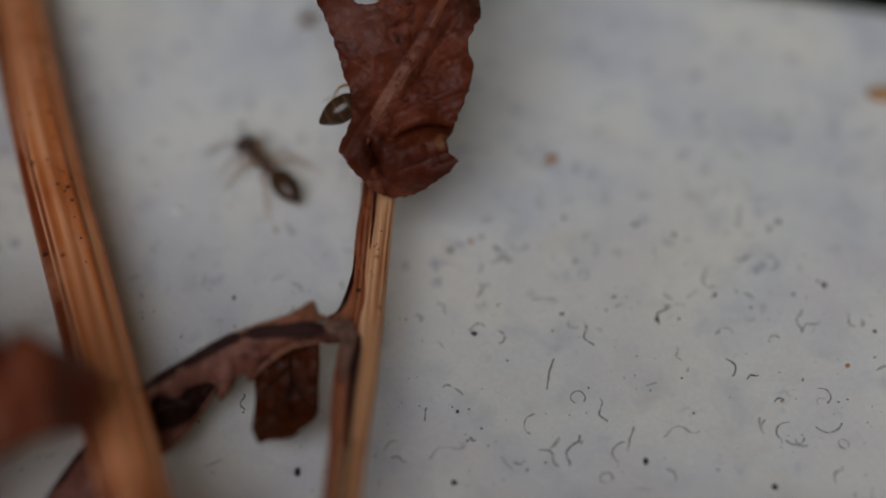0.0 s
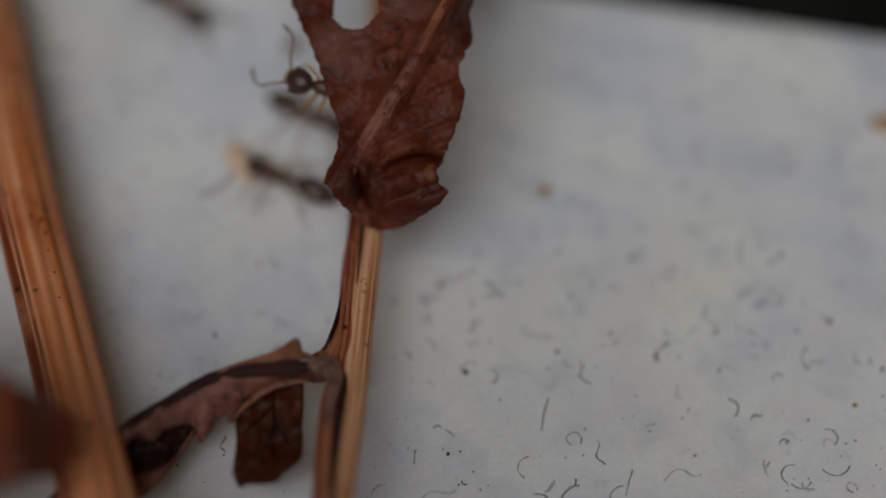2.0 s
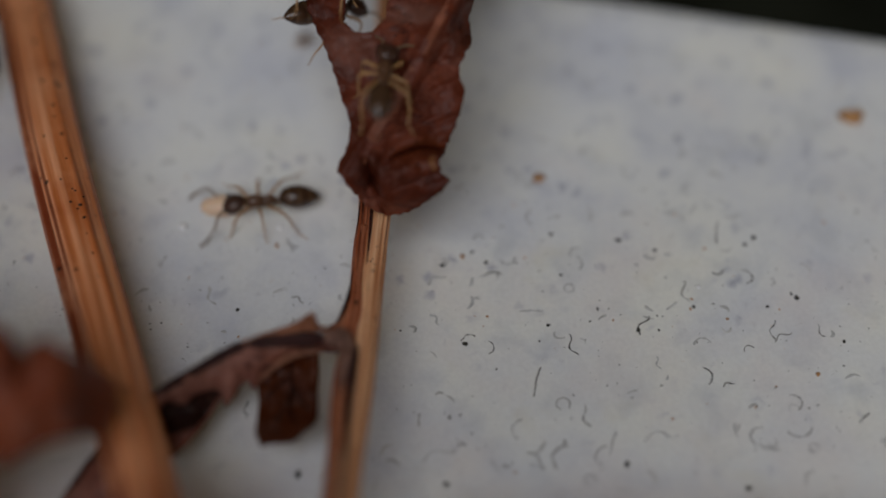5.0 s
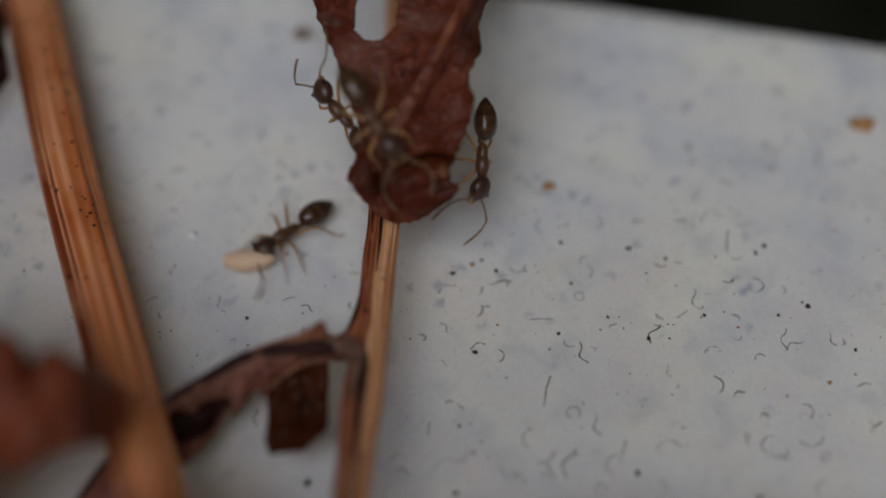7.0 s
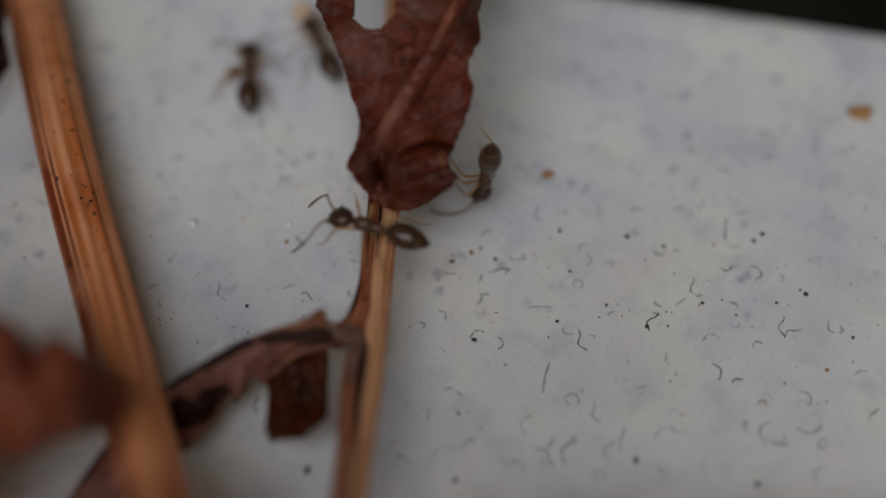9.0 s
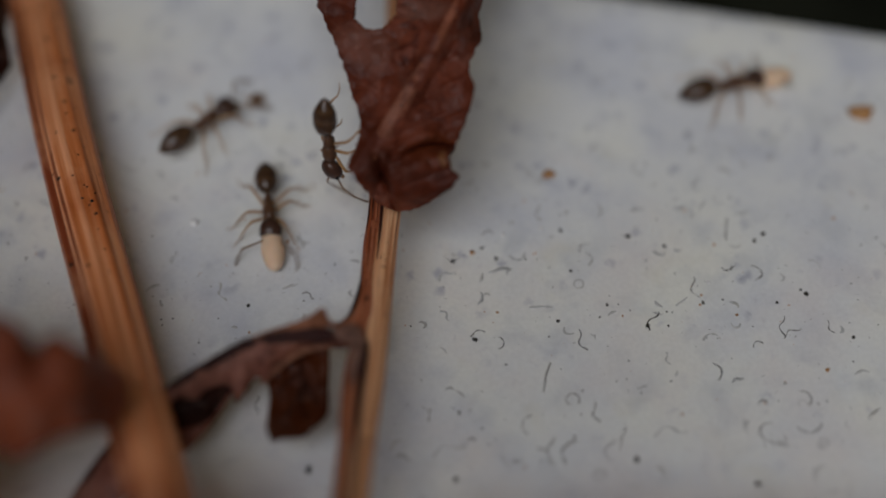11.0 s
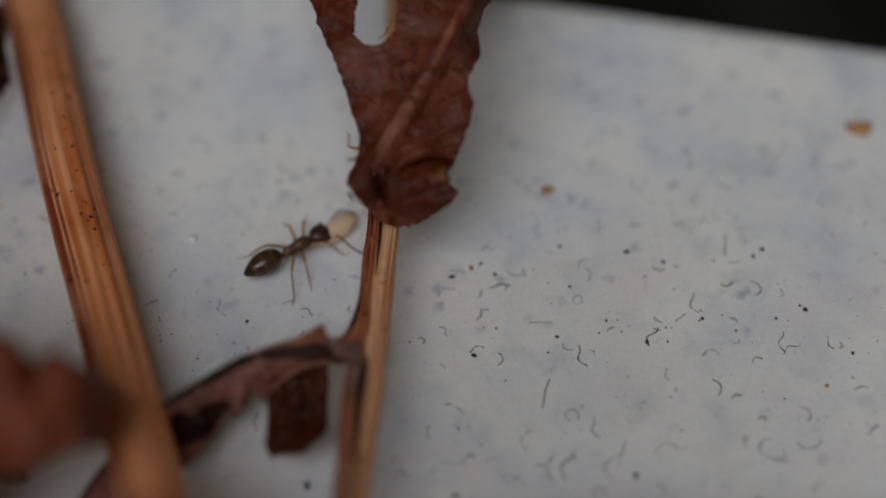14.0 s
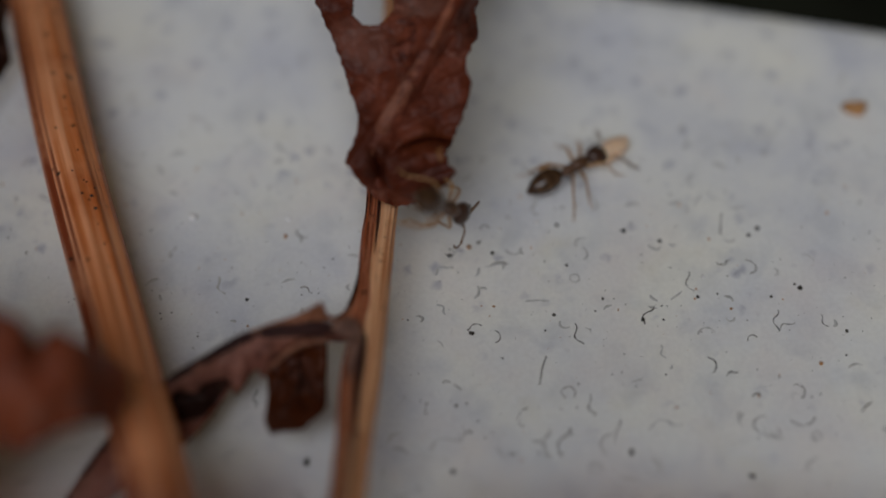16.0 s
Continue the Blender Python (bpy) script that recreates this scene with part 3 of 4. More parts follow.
    low = patch(spine, [(-2.01, -3.92, 1.53), (-2.42, -3.89, 1.43), (-2.65, -3.93, 1.46), (-2.96, -4.00, 1.47), (-3.27, -4.16, 1.42), (-3.52, -4.35, 1.35), (-3.77, -4.63, 1.22), (-3.90, -4.45, 1.22), (-4.11, -4.59, 1.18), (-4.33, -5.00, 1.08), (-4.49, -4.67, 1.12), (-4.75, -4.73, 1.27), (-5.02, -4.84, 1.31), (-5.21, -5.04, 1.29), (-5.68, -5.14, 1.35), (-6.22, -6.38, 0.80), (-6.80, -7.10, 0.60), (-7.58, -8.04, 0.35)], 170, 16, 0.10, 0.04, 17, FACING)
    leaf = thicken(part("small_leaf", low, M_BLADE, t, "narrow dry leaf with ragged pinkish underside"), 0.07)
    part("midrib", tube(bmesh.new(), curve(spine, 120), [0.05, 0.15, 0.15, 0.13, 0.115, 0.10, 0.09, 0.085, 0.08, 0.08], 24, ribbed(5, 41, 0.2), 0.7), M_DARKRIB, leaf, "dark purple-brown midrib")
    flange = patch([(-2.15, -3.73, 1.97), (-2.40, -3.70, 1.98), (-2.57, -3.73, 1.97), (-3.04, -3.77, 1.94), (-3.66, -3.83, 1.89), (-4.29, -3.99, 1.78)],
                   [(-2.16, -3.66, 1.95), (-2.43, -3.61, 2.11), (-2.53, -3.50, 2.37), (-2.98, -3.64, 2.15), (-3.60, -3.79, 1.98), (-4.29, -3.97, 1.80)], 60, 8, 0.04, 0.04, 23, FACING)
    thicken(part("upper_edge", flange, M_RIM, leaf, "thin upturned tan leaf edge"), 0.05)
    rim = curve([(-2.30, -3.97, 1.62), (-2.58, -4.01, 1.65), (-2.94, -4.09, 1.65), (-3.25, -4.26, 1.60), (-3.51, -4.44, 1.47), (-3.71, -4.62, 1.34)], 50)
    part("rolled_edge", tube(bmesh.new(), rim, [0.03, 0.06, 0.085, 0.08, 0.06, 0.02], 14, ribbed(3, 43, 0.2), 0.6), M_RIM, leaf, "pale rolled leaf edge")
    lobe = patch([(-2.45, -3.88, 1.38), (-2.48, -3.88, 1.38), (-2.59, -3.88, 1.38), (-2.73, -3.88, 1.38), (-2.91, -3.89, 1.38), (-3.14, -3.99, 1.36), (-3.37, -4.20, 1.34), (-3.49, -4.32, 1.33), (-3.61, -4.47, 1.30), (-3.68, -4.62, 1.28)],
                 [(-2.43, -5.23, 1.19), (-2.46, -5.41, 1.18), (-2.60, -5.58, 1.17), (-2.77, -5.73, 1.16), (-2.87, -5.85, 1.14), (-3.18, -5.88, 1.13), (-3.40, -5.90, 1.13), (-3.51, -5.97, 1.13), (-3.61, -5.83, 1.15), (-3.67, -5.64, 1.16)], 60, 30, -0.12, 0.003, 29, FACING)
    lobe = thicken(part("lobe", lobe, M_LOBE, t, "dark red-brown hanging leaf lobe"), 0.07)
    veins = bmesh.new()
    for a, b, c in (((-3.01, -4.05, 1.34), (-2.98, -4.83, 1.24), (-3.04, -5.81, 1.12)), ((-2.99, -4.61, 1.27), (-2.71, -5.05, 1.21), (-2.44, -5.27, 1.18)), ((-2.98, -4.77, 1.25), (-3.22, -5.27, 1.18), (-3.61, -5.59, 1.15)),
                    ((-2.99, -5.16, 1.20), (-2.85, -5.49, 1.16), (-2.78, -5.74, 1.13)), ((-3.00, -4.33, 1.30), (-3.25, -4.61, 1.27), (-3.60, -4.94, 1.23)), ((-3.22, -5.27, 1.18), (-3.28, -5.54, 1.15), (-3.34, -5.81, 1.12))):
        tube(veins, curve([a, b, c], 14), [0.02, 0.017, 0.008], 6)
    part("vein", veins, M_HOLLOW, lobe, "dark branching leaf veins")
    # inner fold coloured near black to give the hollow its shade
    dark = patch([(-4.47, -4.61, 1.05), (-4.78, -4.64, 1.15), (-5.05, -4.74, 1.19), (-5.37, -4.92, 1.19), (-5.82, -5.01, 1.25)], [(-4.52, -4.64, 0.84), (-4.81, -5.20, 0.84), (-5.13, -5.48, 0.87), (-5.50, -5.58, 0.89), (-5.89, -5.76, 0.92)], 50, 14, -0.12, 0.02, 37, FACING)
    dark = thicken(part("shaded_fold", dark, M_HOLLOW, t, "inner fold of the leaf, near black for the shade in its hollow"), 0.07)
    blade = patch([(-4.51, -4.62, 0.91), (-4.84, -5.21, 0.84), (-5.15, -5.49, 0.88), (-5.55, -5.61, 0.90), (-5.98, -5.82, 0.93)], [(-4.53, -4.65, 0.83), (-4.77, -5.13, 0.83), (-5.16, -5.85, 0.93), (-5.43, -6.16, 0.98), (-5.78, -6.49, 1.03)], 50, 14, 0.08, 0.03, 39, FACING)
    thicken(part("fold_edge", blade, M_BLADE, dark, "brown lower edge of the fold"), 0.07)
    # two leaves added out of view below, to darken the slab's near side
    shade = patch([(-1.88, -10.04, 2.80), (-1.80, -12.46, 11.70), (-2.60, -13.54, 14.30), (-3.43, -13.97, 15.00), (-4.56, -14.03, 15.00), (-6.17, -13.76, 14.30), (-8.70, -13.11, 12.30)],
                  [(-1.87, -10.25, 2.80), (-2.20, -10.15, 3.00), (-3.00, -10.25, 3.20), (-4.20, -10.40, 3.40), (-5.40, -10.70, 4.00), (-6.90, -11.70, 6.00), (-8.92, -13.70, 9.50)], 60, 24, 0.3, 0.02, 53, FACING)
    thicken(part("shading_leaf", shade, M_LEAF, t, "added unseen red-brown leaf that shades the near part of the slab"), 0.09)
    shade = patch([(-1.48, -10.07, 2.60), (-0.16, -12.79, 11.70), (0.89, -13.73, 14.30), (1.98, -14.03, 15.00), (3.32, -14.08, 15.00), (4.90, -13.88, 14.30), (7.14, -13.45, 12.30)],
                  [(-1.47, -10.23, 2.60), (-0.31, -13.94, 9.80), (0.97, -15.03, 11.70), (2.19, -15.32, 12.30), (3.69, -15.26, 12.30), (5.45, -14.79, 11.70), (7.47, -13.81, 11.10)], 60, 24, 0.3, 0.02, 59, FACING)
    thicken(part("shading_leaf", shade, M_LEAF, t, "added unseen red-brown leaf that shades the near part of the slab"), 0.09)
    return t


stalk_plant()
leafy_plant()


# ---- fibres, grains and crumbs on the slab ----
def fibre(kind, x, y, size, turn, shade):
    """A curled fibre: c bends round, s winds, l is nearly straight, o closes to a ring. size: its length over all."""
    rng = random.Random(int(x * 977 + y * 131))
    n = 22
    size *= 0.68 if kind == "c" else 0.95
    bend = {"c": -2.7, "o": -5.6, "s": 0.0, "l": -0.3}[kind] * rng.uniform(0.8, 1.15)
    step = size * {"c": 1.55, "o": 2.6, "s": 1.12, "l": 1.02}[kind] / n
    way, kink = -bend / 2, 0.0
    pts = [Vector((0, 0, 0))]
    for i in range(n):
        kink = 0.6 * kink + rng.uniform(-0.15, 0.15)
        swing = 0.75 * math.sin(i / n * 6.6 + 0.6) if kind == "s" else 0.0
        a = way + bend * i / n + kink + swing
        pts.append(pts[-1] + Vector((math.cos(a), math.sin(a), 0)) * step * rng.uniform(0.7, 1.3))
    mid = sum(pts, Vector()) / len(pts)
    pts = [p - mid for p in pts]
    thick = (0.016, 0.017, 0.024)[shade]
    bm = tube(bmesh.new(), pts, [thick * rng.uniform(0.35, 1.25) for k in range(9)], 6, None, 0.5)
    ob = mesh_object("fibre", bm, (M_DARK, M_GREY, M_FAINT)[shade])
    ob.matrix_basis = pose(x * MM, y * MM, (0.006, 0.005, 0.004)[shade] * MM, 0, 0, turn)
    return tagged(ob, ("thin black curled fibre lying on the white slab", "thin grey curled fibre lying on the white slab",
                       "faint pale grey fibre stuck to the white slab")[shade], "fibre", "fibres on the slab")


for spec in (("s", 3.12, -2.87, 0.62, 102, 0), ("s", 4.76, -2.33, 0.6, 68, 0), ("c", 0.71, -2.84, 0.14, 300, 0), ("c", 1.32, -2.92, 0.42, 270, 0), ("c", 0.79, -2.63, 0.34, 15, 1),
             ("s", 5.80, -1.43, 0.62, 98, 1), ("c", 6.64, -0.92, 0.33, 190, 0), ("c", 7.35, -1.00, 0.55, 275, 1), ("s", 7.71, -2.48, 0.62, 82, 0), ("s", 7.91, -2.63, 0.5, 25, 1),
             ("s", 8.79, -2.51, 0.4, 112, 1), ("c", 6.06, -2.75, 0.5, 5, 2), ("c", 7.08, -2.93, 0.33, 20, 1)):
    fibre(*spec)
for spec in (("c", 3.30, -0.28, 0.42, 40, 2), ("c", 3.44, -0.63, 0.4, 270, 2), ("s", 0.05, -1.08, 0.5, 30, 2), ("c", 1.76, -0.60, 0.5, 185, 2), ("c", 1.05, 0.13, 0.3, 10, 1),
             ("l", 2.24, -1.96, 0.55, 2, 2), ("o", 3.14, -1.34, 0.3, 0, 2), ("l", 6.73, 0.21, 0.62, 80, 1), ("l", 2.29, -3.81, 0.78, 74, 1), ("c", 6.15, -3.66, 0.5, 275, 0),
             ("s", 6.53, -3.87, 0.3, 22, 0), ("o", 2.85, -4.34, 0.3, 0, 1), ("s", 3.33, -4.69, 0.6, 105, 1), ("c", 1.79, -4.96, 0.6, 75, 1), ("l", -0.31, -4.76, 0.32, 80, 1)):
    fibre(*spec)
for spec in (("s", 2.67, -5.57, 0.85, 68, 1), ("l", 2.80, -5.40, 0.24, 10, 1), ("s", 2.22, -5.70, 0.6, -40, 1), ("c", 1.60, -5.86, 0.26, 180, 1), ("c", 3.57, -5.60, 0.62, 70, 1),
             ("l", 3.87, -5.33, 0.66, 74, 1), ("o", 3.33, -6.18, 0.28, 20, 1), ("c", 7.02, -4.42, 0.25, 0, 1), ("c", 6.96, -5.10, 0.6, 60, 1), ("c", 7.24, -5.41, 0.45, 185, 1),
             ("c", 7.97, -5.11, 0.66, 185, 1), ("o", 8.20, -5.43, 0.22, 40, 1), ("c", 8.03, -4.29, 0.5, 285, 1), ("s", 7.98, -6.10, 0.42, 60, 1), ("l", 9.41, -4.71, 0.34, 40, 0)):
    fibre(*spec)
for spec in (("l", 4.40, -4.06, 0.28, 15, 2), ("c", 0.65, -5.34, 0.16, 140, 0), ("s", 0.11, -5.57, 0.8, 20, 2), ("s", 0.05, -2.18, 0.35, -50, 2), ("s", -0.84, -5.77, 0.35, -12, 1),
             ("l", 5.48, -1.82, 0.35, 35, 2), ("s", 4.92, -5.14, 0.8, 8, 2), ("s", -5.12, -1.57, 0.55, 110, 2), ("c", -6.35, -0.63, 0.3, 60, 2), ("s", -3.10, -1.64, 0.35, -30, 1),
             ("c", 8.28, 2.86, 0.5, 60, 2), ("s", 6.13, 1.55, 0.5, 80, 2), ("s", 2.27, 0.70, 0.5, 95, 2), ("c", 3.76, 0.79, 0.4, 260, 2), ("s", 5.02, -3.34, 0.4, 100, 2),
             ("s", -4.09, -4.48, 0.4, 95, 1), ("c", 4.67, 2.06, 0.4, 90, 2)):
    fibre(*spec)


def lump(bm, x, y, z, size, rng, detail=1):
    made = bmesh.ops.create_icosphere(bm, subdivisions=detail, radius=1)["verts"]
    a, b = rng.uniform(0.6, 1.3), rng.uniform(0.4, 0.8)
    for v in made:
        v.co *= 1 + rng.uniform(-0.32, 0.32)
        v.co = Vector((x + v.co.x * size * a, y + v.co.y * size, z + v.co.z * size * b))


def grain(x, y, size, material, name, label):
    bm = bmesh.new()
    lump(bm, 0, 0, size * 0.4, size, random.Random(int(x * 311 + y * 57)), 2)
    ob = mesh_object(name, bm, material)
    ob.matrix_basis = pose(x * MM, y * MM, 0)
    return tagged(ob, label, "grain", name + "s on the slab")


for x, y, size in ((2.79, 0.17, 0.05), (0.91, -0.33, 0.04), (1.24, -0.63, 0.05), (0.22, -0.71, 0.05), (2.97, -0.98, 0.035), (3.76, -1.91, 0.04), (2.61, -2.35, 0.04), (4.65, -2.48, 0.05),
                   (5.12, -2.48, 0.03), (5.97, -1.86, 0.045), (7.67, -1.85, 0.035), (8.37, -1.62, 0.06), (8.26, -1.50, 0.03), (9.28, -2.78, 0.045), (7.59, 0.08, 0.055), (7.36, -0.12, 0.055),
                   (4.38, -0.00, 0.055), (5.22, -0.28, 0.04), (4.14, -5.84, 0.075), (0.35, -4.70, 0.04), (0.28, -6.30, 0.05), (-2.87, -6.08, 0.085), (6.68, -6.39, 0.06), (0.72, -2.84, 0.05), (-4.47, -1.93, 0.05)):
    grain(x, y, size, M_GRAIN, "soil_grain", "tiny black soil grain on the white slab")
for x, y, size in ((2.58, 1.84, 0.13), (10.48, 3.76, 0.24), (8.56, -3.63, 0.05), (-1.25, 1.38, 0.06), (-3.68, -0.15, 0.06), (0.67, -0.47, 0.06)):
    grain(x, y, size, M_RUST, "orange_crumb", "small orange-brown crumb on the white slab")
for x, y, size in ((-5.93, 0.40, 0.1), (1.41, 0.04, 0.07), (2.32, 0.24, 0.06), (-3.64, 0.37, 0.07), (6.15, -1.31, 0.05), (0.62, -0.47, 0.05)):
    grain(x, y, size, M_QUARTZ, "white_crumb", "tiny glinting white crystal crumb on the slab")

def on_slab(rng):
    """A random spot on the slab, short of its rounded far edge."""
    while True:
        x, y = rng.uniform(-14, 14), rng.uniform(-8, 9.5)
        if y < EDGE[1] + (x - EDGE[0]) * EDGE_SLOPE - 2.0:
            return x, y


bm = bmesh.new()
rng = random.Random(77)
for i in range(1500):
    lump(bm, *on_slab(rng), 0.003, rng.choice((0.007, 0.009, 0.010, 0.013, 0.017, 0.024)), rng)
tagged(mesh_object("dust", bm, M_GRAIN), "scattered fine dark dust specks on the slab", "dust", kind="stuff")
bm = bmesh.new()
for i in range(260):
    lump(bm, *on_slab(rng), 0.003, rng.choice((0.007, 0.009, 0.012, 0.02, 0.035)), rng)
tagged(mesh_object("rusty_dust", bm, M_RUST), "scattered fine orange dust specks on the slab", "dust", kind="stuff")
bm = bmesh.new()
for i in range(240):
    (x, y), a = on_slab(rng), rng.uniform(0, 6.3)
    size, bend, wide = rng.uniform(0.10, 0.34), rng.choice((-1, 1)) * rng.uniform(0.3, 3.2), rng.uniform(0.016, 0.05)
    line = [Vector((x, y, 0.003))]
    for q in range(8):
        a += bend / 8 + rng.uniform(-0.3, 0.3)
        line.append(line[-1] + Vector((math.cos(a), math.sin(a), 0)) * (size / 6))
    tube(bm, line, [wide * 0.4, wide, wide * 0.8, wide * 0.3], 5, None, 0.12)
tagged(mesh_object("lint", bm, M_FAINT), "faint grey bits of lint on the slab", "lint", kind="stuff")


# ---- the ants ----
def limb(points, radii, sides=7):
    bm = bmesh.new()
    return tube(bm, curve(points, 18), radii, sides)


def ant(loaded):
    t = thing("ant", "small brown ant with honey-coloured legs" + (" carrying a pale pupa" if loaded else ""), "ant", None, "ants")
    bm = blob(bmesh.new(), (0, 0, 0), (0.31, 0.265, 0.2), None, 20, 14, lambda x: 1.0 - 0.16 * max(x, 0) ** 2 + 0.05 * min(0, x))
    head = part("head", bm, M_HEAD, t, "dark shiny ant head")
    head.location = (0.78 * MM, 0, 0.40 * MM)
    head.rotation_euler = (0, radians(22), 0)
    for s in (-1, 1):
        part("eye", blob(bmesh.new(), (0.08, s * 0.235, 0.09), (0.055, 0.03, 0.05), None, 10, 8), M_EYE, head)
        part("mandible", limb([(0.24, s * 0.11, -0.05), (0.34, s * 0.10, -0.07), (0.41, s * 0.02, -0.08)], [0.05, 0.04, 0.012]), M_LEG, head, "pale brown jaw")
        bm = limb([(0, 0, 0), (0.16, s * 0.22, 0.10), (0.34, s * 0.52, 0.08)], [0.026, 0.022, 0.026])
        tube(bm, curve([(0.33, s * 0.51, 0.08), (0.58, s * 0.60, -0.02), (0.84, s * 0.60, -0.14), (1.02, s * 0.56, -0.22)], 18), [0.020, 0.023, 0.028, 0.033, 0.02], 7)
        feeler = part("antenna", bm, M_FEELER, head, "thin elbowed brown feeler")
        feeler.location = (0.20 * MM, s * 0.11 * MM, 0.05 * MM)
    bm = blob(bmesh.new(), (0.25, 0, 0.42), (0.27, 0.165, 0.17), None, 16, 12)
    blob(bm, (-0.02, 0, 0.39), (0.25, 0.125, 0.145), None, 16, 12)
    blob(bm, (0.49, 0, 0.40), (0.12, 0.075, 0.075), None, 12, 8)
    part("thorax", bm, M_BODY, t, "slim brown thorax")
    part("waist", blob(bmesh.new(), (-0.31, 0, 0.34), (0.10, 0.06, 0.10), None, 10, 8), M_BODY, t)
    bm = blob(bmesh.new(), (0, 0, 0), (0.50, 0.295, 0.275), None, 24, 20, lambda x: (1.0 + 0.10 * x - 0.10 * (1 - x) * 0.5) * (1 - 0.5 * max(0.0, -x - 0.1) ** 2))
    g = part("gaster", bm, M_GASTER, t, "glossy dark brown banded abdomen")
    g.location = (-0.80 * MM, 0, 0.42 * MM)
    g.rotation_euler = (0, radians(-6), 0)
    for s in (-1, 1):
        for x, out, fore in ((0.36, 0.60, 0.55), (0.18, 0.82, -0.06), (-0.02, 0.74, -0.74)):
            bm = limb([(0, 0, 0), (fore * 0.42, s * out * 0.40, 0.14), (fore * 0.62, s * out * 0.58, 0.10)], [0.036, 0.036, 0.022])
            tube(bm, curve([(fore * 0.61, s * out * 0.57, 0.11), (fore * 0.82, s * out * 0.80, -0.13), (fore * 0.93, s * out * 0.92, -0.29)], 10), [0.021, 0.024, 0.014], 7)
            tube(bm, curve([(fore * 0.93, s * out * 0.92, -0.28), (fore * 1.07, s * out * 1.03, -0.315), (fore * 1.24, s * out * 1.15, -0.325)], 8), [0.015, 0.013, 0.009], 6)
            leg = part("leg", bm, M_LEG, t, "thin honey-coloured jointed leg")
            leg.location = (x * MM, s * 0.11 * MM, 0.335 * MM)
    return t


def pupa():
    bm = blob(bmesh.new(), (0, 0, 0), (0.62, 0.27, 0.25), None, 24, 16, lambda x: 1 + 0.12 * x + 0.03 * math.sin(9 * x))
    for v in bm.verts:
        v.co.z += 0.12 * (v.co.x ** 2)
    return tagged(mesh_object("pupa", bm, M_BROOD), "pale cream ant pupa held in an ant's jaws", "pupa", "pupae")


def mite():
    t = thing("mite", "tiny round brown mite crawling on the slab", "mite")
    part("body", blob(bmesh.new(), (0, 0, 0.14), (0.19, 0.16, 0.12), None, 14, 10), M_MITE, t)
    for s in (-1, 1):
        for x, f in ((0.12, 0.10), (0.05, 0.03), (-0.04, -0.04), (-0.11, -0.10)):
            part("leg", limb([(x, s * 0.10, 0.10), (x + f * 0.6, s * 0.20, 0.12), (x + f, s * 0.27, 0.005)], [0.016, 0.013, 0.006], 5), M_LEG, t)
    return t


def on(x, y, z, heading, tilt=0, nose_down=0):
    """An ant's pose; at the torn leaf's two edges it leans over to grip the rim."""
    lean = 0.0
    if tilt:
        rim = max(0.0, min(1.0, (-1.6 - x) / 0.6)) - max(0.0, min(1.0, (x - 0.3) / 0.5))
        lean = -50 * rim * math.sin(radians(heading))
    m = pose(x * MM, y * MM, z * MM, tilt) @ pose(0, 0, 0.4 * MM, 0, 0, heading)
    return m @ pose(0, 0, 0, 0, nose_down) @ pose(0, 0, 0, lean) @ pose(0, 0, -0.4 * MM)


def held(s):
    """How a pupa lies in the jaws: askew under the head, swung from side to side."""
    yaw = np.interp(s, (0, 2, 2.6, 3.2, 3.5, 4, 6.4, 6.8, 7, 7.3, 7.5, 9, 12.5, 13.3, 13.7, 14.5, 16), (-30, -38, -20, 20, 38, -15, 5, -30, -42, -25, -18, 0, 3, 25, 20, 0, 8))
    return pose(1.18 * MM, 0.001 * yaw * MM, 0.25 * MM, 0, 8, yaw)


